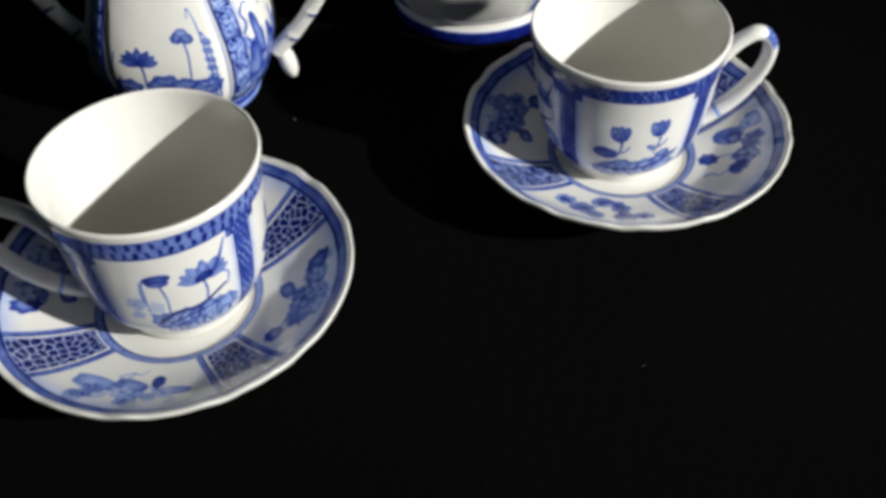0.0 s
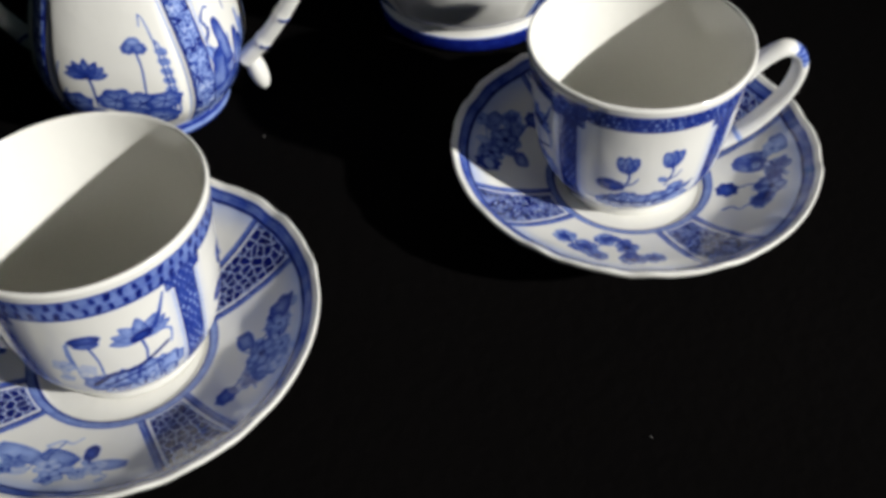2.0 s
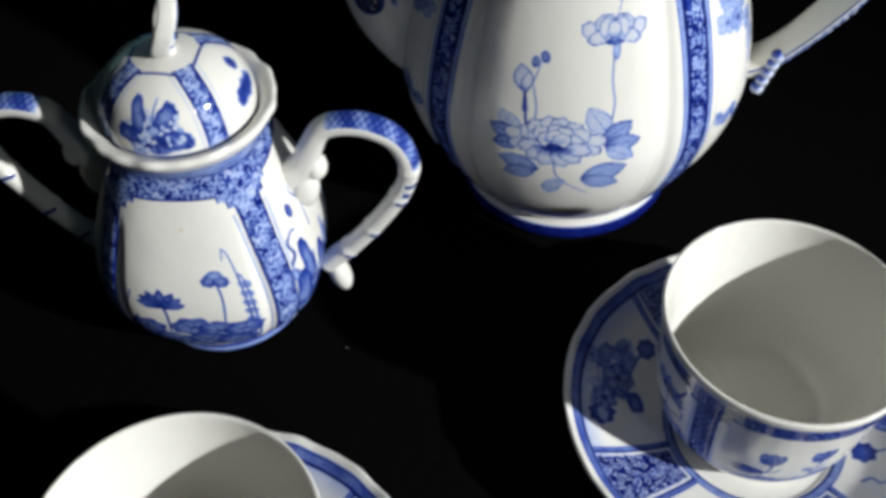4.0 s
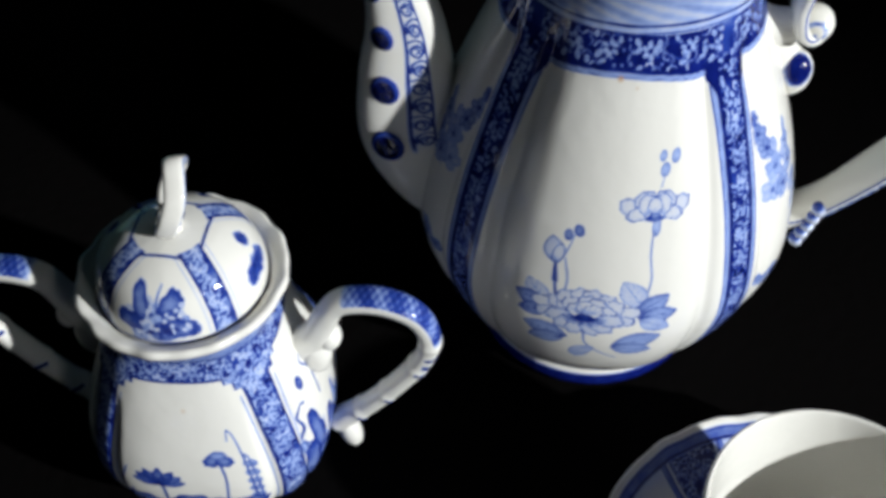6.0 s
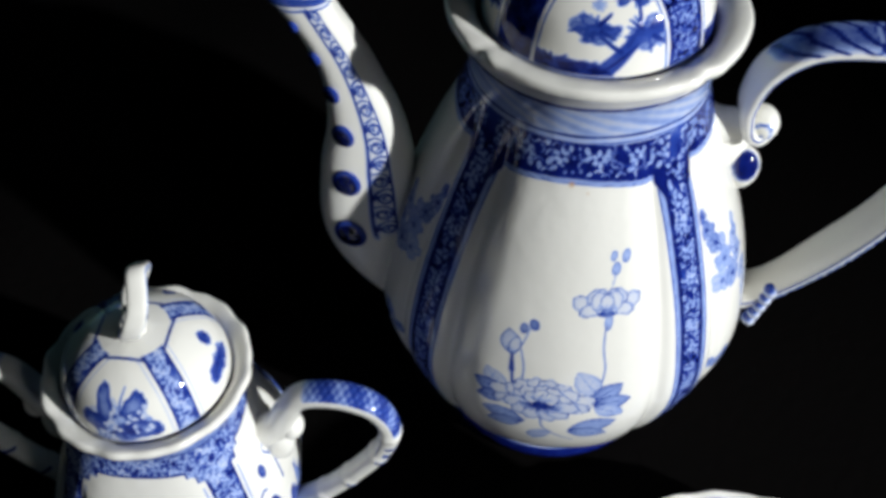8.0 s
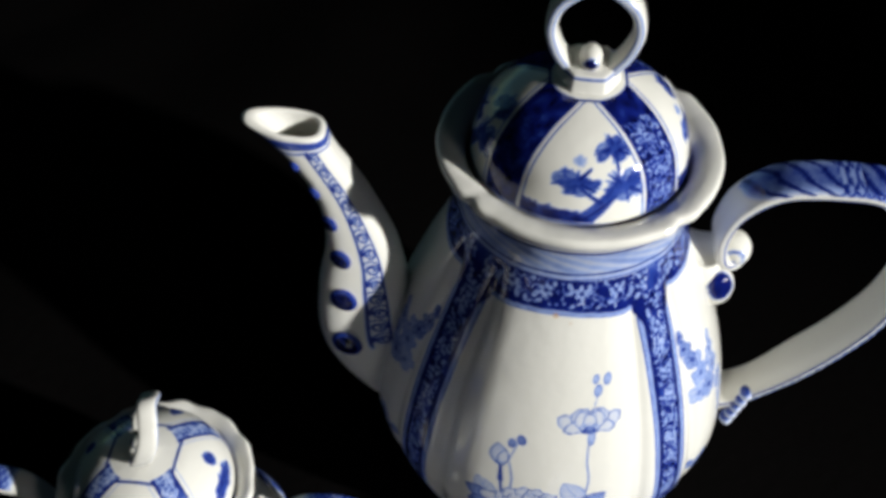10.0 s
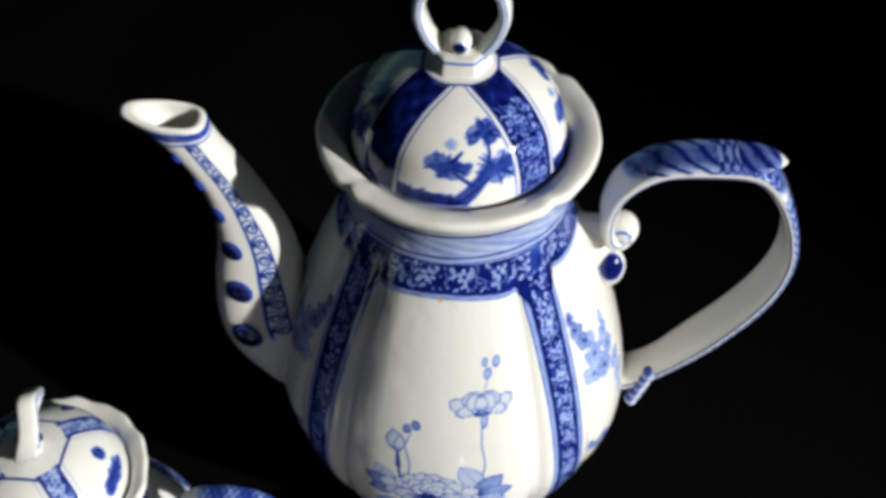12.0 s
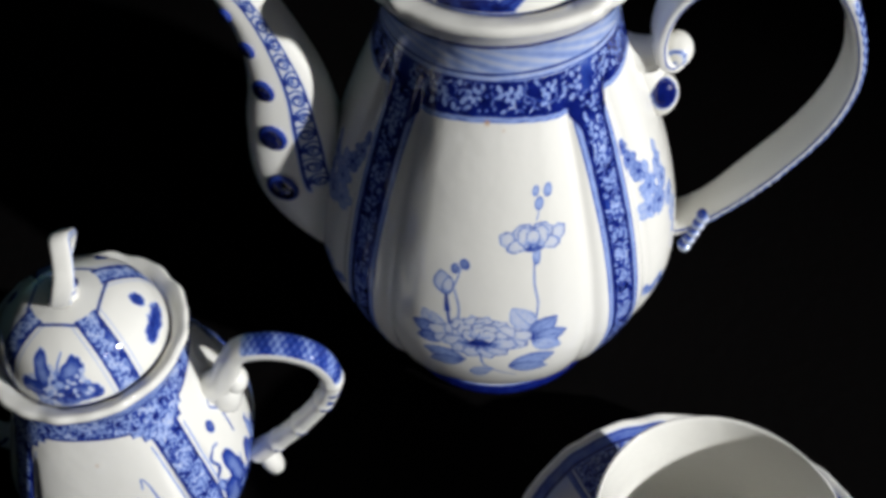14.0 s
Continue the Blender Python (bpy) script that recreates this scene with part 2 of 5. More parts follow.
def blob(name, centre, radii, parent, label="", rows=24, sides=32, turn=None, paint=None, mat=None):
    """A rounded lump."""
    v = np.linspace(0.02, np.pi - 0.02, rows)
    a = np.linspace(0, 2 * np.pi, sides, endpoint=False)
    V, A = np.meshgrid(v, a, indexing="ij")
    unit = np.stack([np.sin(V) * np.cos(A), np.sin(V) * np.sin(A), -np.cos(V)], -1)
    co = unit * np.array(radii)
    if turn is not None:
        co = co @ np.array(turn.to_3x3()).T
    co = co + np.array(centre)
    uv = np.stack([A * radii[0] * 1000, V * radii[0] * 1000], -1)
    return sheet(name, co, uv, paint(unit) if paint else None, parent, label, mat=mat, caps=(0, 1))


def part(name, bm, mat, parent, label=""):
    me = bpy.data.meshes.new(name)
    bm.to_mesh(me)
    bm.free()
    me.materials.append(mat)
    ob = new(name, me)
    ob.parent = parent
    if label:
        ob["label"] = label
    return ob


def box(name, lo, hi, mat, parent=None, bevel=0.0):
    bm = bmesh.new()
    bmesh.ops.create_cube(bm, size=1)
    for v in bm.verts:
        v.co = [lo[k] + (v.co[k] + 0.5) * (hi[k] - lo[k]) for k in range(3)]
    if bevel:
        bmesh.ops.bevel(bm, geom=list(bm.edges), offset=bevel, segments=2, affect="EDGES")
    return part(name, bm, mat, parent)


def thing(name, m, label, category, group=""):
    e = new(name)
    e.empty_display_size = 0.02
    e.matrix_world = m
    return tagged(e, label, category, group)
# ---- brushwork ----
class Brush:
    """Paints on a surface whose points have the flat places X, Y in millimetres. d holds how much cobalt lies there."""

    def __init__(self, X, Y, allowed=None):
        self.X, self.Y, self.d = X, Y, np.zeros_like(X)
        self.ok = np.ones_like(X, bool) if allowed is None else allowed

    def near(self, x0, x1, y0, y1):
        return np.nonzero(self.ok & (self.X > x0) & (self.X < x1) & (self.Y > y0) & (self.Y < y1))

    def put(self, m, value):
        self.d[m] = np.maximum(self.d[m], value)

    def stroke(self, pts, w0=0.5, w1=None, dens=0.7, smooth=True):
        """A brush line; w0 and w1 are its widths at both ends."""
        w1 = w0 if w1 is None else w1
        p = np.array(pts, float)
        if smooth and len(p) > 2:
            p = spline(p, 5 * len(p))
        r = max(w0, w1) + 0.5
        m = self.near(p[:, 0].min() - r, p[:, 0].max() + r, p[:, 1].min() - r, p[:, 1].max() + r)
        if not len(m[0]):
            return
        q = np.stack([self.X[m], self.Y[m]], -1)
        best = np.full(len(q), 99.0)
        for k in range(len(p) - 1):
            a, e = p[k], p[k + 1] - p[k]
            f = np.clip(((q - a) @ e) / max(e @ e, 1e-9), 0, 1)
            w = w0 + (w1 - w0) * (k + f) / (len(p) - 1)
            best = np.minimum(best, np.hypot(*(q - a - f[:, None] * e).T) - w / 2)
        self.put(m, dens * np.clip(0.5 - best / 0.32, 0, 1))

    def petal(self, cx, cy, a, b, rot=0.0, fill=0.35, line=0.7, lw=0.28, point=0.0, cover=False, ruffle=0.0, root=0.0):
        """An oval (or, with point, a leaf) with a wash inside and a darker edge. With cover it hides what lies under it; root darkens its foot."""
        r = max(a, b) + 0.6
        m = self.near(cx - r, cx + r, cy - r, cy + r)
        if not len(m[0]):
            return
        c, s = math.cos(radians(rot)), math.sin(radians(rot))
        x, y = self.X[m] - cx, self.Y[m] - cy
        u, v = (c * x + s * y) / a, (-s * x + c * y) / b
        if point:
            rad = np.maximum(np.abs(u), np.abs(v) + point * u * u)
        else:
            rad = np.hypot(u, v)
        if ruffle:
            rad = rad / (1 + ruffle * np.cos(7 * np.arctan2(v, u)))
        dist = (rad - 1) * min(a, b)
        inside = np.clip(0.5 - dist / 0.3, 0, 1)
        wash = fill * (0.75 + 0.5 * np.clip(rad, 0, 1) ** 2) * inside
        edge = line * np.clip(1 - np.abs(dist + 0.05) / lw, 0, 1)
        if root:
            wash = np.maximum(wash, root * np.clip(-u - 0.05, 0, 1) ** 1.2 * inside * (0.7 + 0.3 * np.cos(14 * v)))
        new_d = np.maximum(wash, edge)
        if cover:
            self.d[m] = np.where(dist < -0.02, new_d, np.maximum(self.d[m], new_d))
        else:
            self.put(m, new_d)

    def leaf(self, x, y, size, rot, fill=0.35, line=0.62):
        c, s = math.cos(radians(rot)), math.sin(radians(rot))
        self.petal(x + c * size / 2, y + s * size / 2, size / 2, size * 0.31, rot, fill * 0.6, line, 0.24, 0.9, True, 0.0, fill * 1.5)
        self.stroke([(x, y), (x + c * size * 0.9, y + s * size * 0.9)], 0.3, 0.2, line)
        for k in (0.2, 0.4, 0.6):
            for side in (-40, 40):
                c2, s2 = math.cos(radians(rot + side)), math.sin(radians(rot + side))
                self.stroke([(x + c * size * k, y + s * size * k), (x + c * size * k + c2 * size * 0.22, y + s * size * k + s2 * size * 0.22)], 0.22, 0.15, line * 0.8)

    def peony(self, x, y, s, fill=0.10, line=0.72):
        """A wide open flower seen a little from above: ruffled petals behind, long ones at the sides, a fan in front."""
        def ring(n, a0, a1, rx, ry, ln, wd, f):
            for k in range(n):
                a = a0 + (a1 - a0) * (k / max(1, n - 1))
                r = radians(a + 5 * math.sin(3.1 * k + n))
                self.petal(x + s * rx * math.cos(r), y + s * ry * math.sin(r), s * ln, s * wd, math.degrees(math.atan2(ry * math.sin(r), rx * math.cos(r))), fill * f, line, 0.22, 0, True, 0.07, 0.44)
        for sx in (-1, 1):
            self.petal(x + sx * 0.95 * s, y + 0.16 * s, 0.46 * s, 0.26 * s, 90 - sx * 80, fill, line, 0.22, 0.7, True, 0, 0.3)
            self.petal(x + sx * 0.80 * s, y - 0.12 * s, 0.46 * s, 0.24 * s, 90 - sx * 98, fill * 1.3, line, 0.22, 0.6, True, 0, 0.3)
        ring(6, 150, 30, 0.72, 0.62, 0.36, 0.30, 1.0)
        ring(5, 158, 22, 0.46, 0.40, 0.34, 0.28, 1.0)
        ring(6, 198, 342, 0.66, 0.50, 0.36, 0.24, 1.3)
        ring(3, 140, 40, 0.26, 0.26, 0.28, 0.24, 0.5)
        for k in range(15):
            a = radians(185 + 170 * k / 14)
            self.stroke([(x, y - 0.08 * s), (x + 0.62 * s * math.cos(a), y - 0.08 * s + 0.40 * s * math.sin(a))], 0.7, 0.2, 0.62)
        for k in range(9):
            a = radians(20 + 140 * k / 8)
            self.stroke([(x + 0.2 * s * math.cos(a), y + 0.10 * s), (x + 0.50 * s * math.cos(a), y + 0.42 * s * math.sin(a))], 0.35, 0.2, 0.42)
        self.petal(x, y - 0.10 * s, s * 0.22, s * 0.14, 0, 0.66, 0.75)

    def rose(self, x, y, s, fill=0.10, line=0.66):
        """A half open flower from the side."""
        for dx, dy, a, b, rot in ((-0.95, -0.10, 0.52, 0.34, 150), (0.95, -0.06, 0.52, 0.34, 30), (-0.42, 0.24, 0.34, 0.46, 110), (0.42, 0.24, 0.34, 0.46, 70), (-0.62, -0.30, 0.52, 0.28, 200), (0.62, -0.28, 0.52, 0.28, -20),
                                  (-0.30, 0.02, 0.46, 0.36, 105), (0.30, 0.02, 0.46, 0.36, 75), (0, -0.02, 0.36, 0.30, 90)):
            self.petal(x + dx * s, y + dy * s, a * s, b * s, rot, fill, line, 0.22, 0, True, 0.05, 0.26)
        for k in range(7):
            a = radians(200 + 140 * k / 6)
            self.stroke([(x, y - 0.36 * s), (x + 0.55 * s * math.cos(a), y - 0.36 * s - 0.28 * s * math.sin(a))], 0.4, 0.2, 0.42)
        self.petal(x, y - 0.52 * s, 0.34 * s, 0.10 * s, 0, 0.55, 0.62)
        self.petal(x + 0.1 * s, y - 0.85 * s, 0.38 * s, 0.15 * s, 86, 0.24, 0.45)

    def tuft(self, x, y, rx, ry, dens, seed):
        """A ragged clump, as pine needles are dabbed."""
        rnd = random.Random(seed)
        for k in range(13):
            a, q = 2 * math.pi * rnd.random(), 0.7 * math.sqrt(rnd.random())
            self.petal(x + rx * q * math.cos(a), y + ry * q * math.sin(a), rx * rnd.uniform(0.26, 0.46), ry * rnd.uniform(0.26, 0.46), rnd.uniform(-40, 40), dens * rnd.uniform(0.5, 1.0), dens * rnd.uniform(0.7, 1.15), 0.3)
        for k in range(16):
            a = 2 * math.pi * k / 16 + rnd.random()
            q = rnd.uniform(0.8, 1.12)
            self.stroke([(x + 0.3 * rx * math.cos(a), y + 0.3 * ry * math.sin(a)), (x + rx * q * math.cos(a), y + ry * q * math.sin(a))], 0.9, 0.35, dens * rnd.uniform(0.7, 1.35))

    def lotus(self, x, y, s, fill=0.62, line=0.8):
        """A dark fan of pointed petals with a stem below."""
        for a in (150, 125, 90, 55, 30, 172, 8):
            r = radians(a)
            self.petal(x + 0.5 * s * math.cos(r), y + 0.42 * s * math.sin(r), 0.55 * s, 0.24 * s, a, fill, line, 0.22, 0.8)

    def tulip(self, x, y, s, fill=0.42, line=0.72):
        for dx, rot in ((-0.5, 102), (0.5, 78), (0, 90)):
            self.petal(x + dx * s, y, s * (1.05 if dx else 1.15), 0.46 * s, rot, fill, line, 0.24)

    def blossom(self, x, y, r, dens, turn=0.0, n=5):
        for j in range(n):
            t = 360 * j / n + turn
            c, q = math.cos(radians(t)), math.sin(radians(t))
            self.petal(x + r * 0.62 * c, y + r * 0.58 * q, r * 0.50, r * 0.42, t, dens * 0.62, dens, 0.3, 0, True, 0, dens * 1.1)
        self.petal(x, y, r * 0.24, r * 0.22, 0, min(1, dens * 1.35), dens)

    def spray(self, x, y, w, h, seed, count=16, dens=0.6, size=1.7):
        """A loose branch of dabbed blossoms, buds and leaves."""
        rnd = random.Random(seed)
        spine = [(x + w * f, y + h * 0.32 * math.sin(5 * f + seed)) for f in (-0.5, -0.25, 0.0, 0.25, 0.5)]
        self.stroke(spine, 0.55, 0.35, dens * 0.9)
        for k in range(count):
            bx, by = spine[k % 5]
            px, py = bx + w * 0.14 * rnd.uniform(-1, 1), by + h * 0.42 * rnd.uniform(-1, 1)
            a, d = size * rnd.uniform(0.6, 1.3), dens * rnd.uniform(0.6, 1.2)
            self.stroke([(bx, by), ((bx + px) / 2 + 0.5, (by + py) / 2 - 0.5), (px, py)], 0.42, 0.3, dens * 0.8)
            if k % 3 == 0:
                self.blossom(px, py, a * 1.25, d, 72 * rnd.random())
            elif k % 3 == 1:
                self.leaf(px, py, a * 2.0, 360 * rnd.random(), d * 0.7, min(1, d * 1.15))
            else:
                self.petal(px, py, a * 0.75, a * 0.5, rnd.random() * 180, d * 0.8, d, 0.3)

    def mound(self, x, y, w, h, dens=0.6, seed=1):
        """Ground or water plants: overlapping washes with darker ridges."""
        rnd = random.Random(seed)
        for k in range(7):
            f = (k + 0.5) / 7 - 0.5
            self.petal(x + f * w, y + h * (0.32 - abs(f) * 0.4) * rnd.uniform(0.6, 1.1), w * 0.13 * rnd.uniform(0.8, 1.3), h * 0.5 * rnd.uniform(0.7, 1.1), rnd.uniform(-25, 25), dens * rnd.uniform(0.3, 0.8), min(1, dens * 1.2), 0.3, 0, True, 0.08, dens)
        for k in range(5):
            f = k / 4 - 0.5
            self.stroke([(x + f * w, y + 0.1 * h), (x + f * w * 0.9 + 1.2, y + 0.55 * h), (x + f * w * 0.8 + 2.6, y + 0.2 * h)], 0.6, 0.3, min(1, dens * 1.3))

    def reed(self, x, y, h, bend=1.0, dens=0.6):
        self.stroke([(x, y), (x + 0.3 * bend, y + 0.5 * h), (x + bend, y + 0.85 * h), (x + 2.1 * bend, y + h), (x + 2.6 * bend, y + 0.9 * h)], 0.7, 0.3, dens)


def line(v, at, width, dens):
    """A painted line where v is near at."""
    return dens * np.clip(0.5 - (np.abs(v - at) - width / 2) / 0.3, 0, 1)


def span(v, lo, hi, soft=0.3):
    """1 between lo and hi."""
    return np.clip(0.5 + (v - lo) / soft, 0, 1) * np.clip(0.5 + (hi - v) / soft, 0, 1)


def off_centre(th, middle, count=4):
    """Degrees from the nearest of count middles, the first at middle, signed."""
    step = 360 / count
    return (th - middle + step / 2) % step - step / 2


def scrollwork(C, S, width, start, end, bay, seed, allowed):
    """How much white is left open in a running band: curls, open flowers and commas. C across the band, S along it, in millimetres."""
    br, rnd = Brush(C, S, allowed), random.Random(seed)
    step = bay / 2.7
    for i in range(int((end - start) / step)):
        for j in range(max(1, int(round(width / step)))):
            x = (j + 0.5 + rnd.uniform(-0.32, 0.32)) * step - width / 2
            y, kind = start + (i + rnd.uniform(0.15, 0.85)) * step, rnd.random()
            a, q = rnd.uniform(0, 360), step * rnd.uniform(0.34, 0.55)
            c, t = math.cos(radians(a)), math.sin(radians(a))
            if kind < 0.40:     # a petal or leaf
                br.petal(x, y, q, q * 0.58, a, 0.8, 0.9, 0.3)
            elif kind < 0.78:   # a curl
                br.stroke([(x - q * c, y - q * t), (x + 0.5 * q * t, y - 0.5 * q * c), (x + q * c, y + q * t), (x + 1.3 * q * c - 0.9 * q * t, y + 1.3 * q * t + 0.9 * q * c)], 0.62, 0.36, rnd.uniform(0.6, 0.95))
            elif kind < 0.90:   # a dot
                br.petal(x, y, 0.45, 0.4, 0, 0.7, 0.7, 0.3)
    n = max(1, int(round((end - start) / (bay * 1.7))))
    for i in range(n):          # open flowers round a dark heart
        x, y = rnd.uniform(-0.14, 0.14) * width, start + (end - start) * (i + 0.5) / n
        br.petal(x, y, bay * 0.36, bay * 0.36, 0, 0.0, 0.0, 0.1, 0, True)
        for j in range(6):
            a = radians(60 * j + rnd.uniform(-14, 14))
            br.petal(x + bay * 0.25 * math.cos(a), y + bay * 0.25 * math.sin(a), bay * 0.13, bay * 0.10, math.degrees(a), 0.85, 0.85, 0.25)
    return br.d


def stacked(d, g=None, b=None):
    z = np.zeros_like(d)
    return np.stack([d, z if g is None else g, z if b is None else b], -1)


# ---- the room, unseen and assumed, with the window's opening in its south wall ----
ROOM = pose(0, 0.3, 0, 0, 0, SUN_AZ)
HALF, LOW, HIGH = 2.1, -0.75, 1.95
WIN_A, WIN_B, WIN_LO, WIN_HI = -0.78, -0.34, 0.86, 1.34
PALE_A, PALE_B, PALE_LO, PALE_HI = 0.1, 1.9, 0.0, 1.6


def room_piece(name, lo, hi, mat, label, category):
    ob = tagged(box(name, lo, hi, mat), label, category, kind="structure")
    ob.matrix_world = ROOM
    return ob


room_piece("floor", (-HALF - 0.1, -HALF - 0.1, LOW - 0.1), (HALF + 0.1, HALF + 0.1, LOW), BOARDS, "dark wooden floor of the room", "floor")
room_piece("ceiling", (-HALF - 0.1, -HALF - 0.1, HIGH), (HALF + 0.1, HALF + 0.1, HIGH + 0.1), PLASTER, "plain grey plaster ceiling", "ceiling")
room_piece("wall_west", (-HALF - 0.1, -HALF, LOW), (-HALF, HALF, HIGH), TEAL, "unseen green-grey wall added for its tinted reflection", "wall")
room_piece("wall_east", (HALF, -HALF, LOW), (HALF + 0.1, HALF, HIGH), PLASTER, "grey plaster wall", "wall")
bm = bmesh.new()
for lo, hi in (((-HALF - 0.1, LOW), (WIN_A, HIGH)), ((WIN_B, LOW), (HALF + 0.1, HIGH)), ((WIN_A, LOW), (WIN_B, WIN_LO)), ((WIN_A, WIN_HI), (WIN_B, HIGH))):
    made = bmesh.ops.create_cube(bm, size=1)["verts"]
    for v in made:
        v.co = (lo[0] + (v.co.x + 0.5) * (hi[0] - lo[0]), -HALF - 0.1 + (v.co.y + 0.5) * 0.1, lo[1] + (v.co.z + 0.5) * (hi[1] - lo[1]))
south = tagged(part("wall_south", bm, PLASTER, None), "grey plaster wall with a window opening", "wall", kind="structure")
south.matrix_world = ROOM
# wide opening added out of view: sky fill for the lids' green sheen
bm = bmesh.new()
for lo, hi in (((-HALF - 0.1, LOW), (PALE_A, HIGH)), ((PALE_B, LOW), (HALF + 0.1, HIGH)), ((PALE_A, LOW), (PALE_B, PALE_LO)), ((PALE_A, PALE_HI), (PALE_B, HIGH))):
    for v in bmesh.ops.create_cube(bm, size=1)["verts"]:
        v.co = (lo[0] + (v.co.x + 0.5) * (hi[0] - lo[0]), HALF + (v.co.y + 0.5) * 0.1, lo[1] + (v.co.z + 0.5) * (hi[1] - lo[1]))
north = tagged(part("wall_north", bm, TEAL, None), "unseen green-grey wall with a wide opening added for fill light", "wall", kind="structure")
north.matrix_world = ROOM
# added pane that turns this fill green; it casts no shadow
pane = room_piece("added_pane", (PALE_A, HALF + 0.04, PALE_LO), (PALE_B, HALF + 0.05, PALE_HI), GREEN_GLASS, "unseen pale green pane added to tint the fill light", "window")
pane.visible_shadow = False

# ---- the table and its cloth ----
table = thing("table", pose(0, 0.35, LOW), "wooden table hidden under black cloth", "table")
box("tabletop", (-0.9, -0.6, 0.715), (0.9, 0.6, 0.744), WOOD, table, 0.004)
for sx in (-0.82, 0.82):
    for sy in (-0.52, 0.52):
        box("leg", (sx - 0.03, sy - 0.03, 0.0), (sx + 0.03, sy + 0.03, 0.715), WOOD, table, 0.003)

gx, gy = np.meshgrid(np.linspace(-1.0, 1.0, 260), np.linspace(-0.35, 1.05, 220))
still = np.clip((np.hypot(gx + 0.01, gy - 0.33) - 0.20) / 0.22, 0, 1)
folds = 0.0045 * np.sin(gx * 21 + 2.2 * np.sin(gy * 7)) + 0.003 * np.sin(gx * 43 - gy * 19) + 0.0035 * np.sin(gy * 26 + gx * 9)
gz = -0.0006 + np.maximum(still * (folds + 0.004), -0.002)
drop = np.clip(np.maximum(np.abs(gx) - 0.90, np.maximum(gy - 0.95, -0.25 - gy)), 0, 1)
cloth = sheet("tablecloth", np.stack([np.clip(gx, -0.905, 0.905), np.clip(gy, -0.255, 0.955), gz - drop * 2.5], -1), np.stack([gx * 1000, gy * 1000], -1), None, None, wrap=False, mat=CLOTH)
solid = cloth.modifiers.new("thickness", "SOLIDIFY")
solid.thickness, solid.offset = 0.0012, -1
tagged(cloth, "matt black cloth spread over the table", "tablecloth")


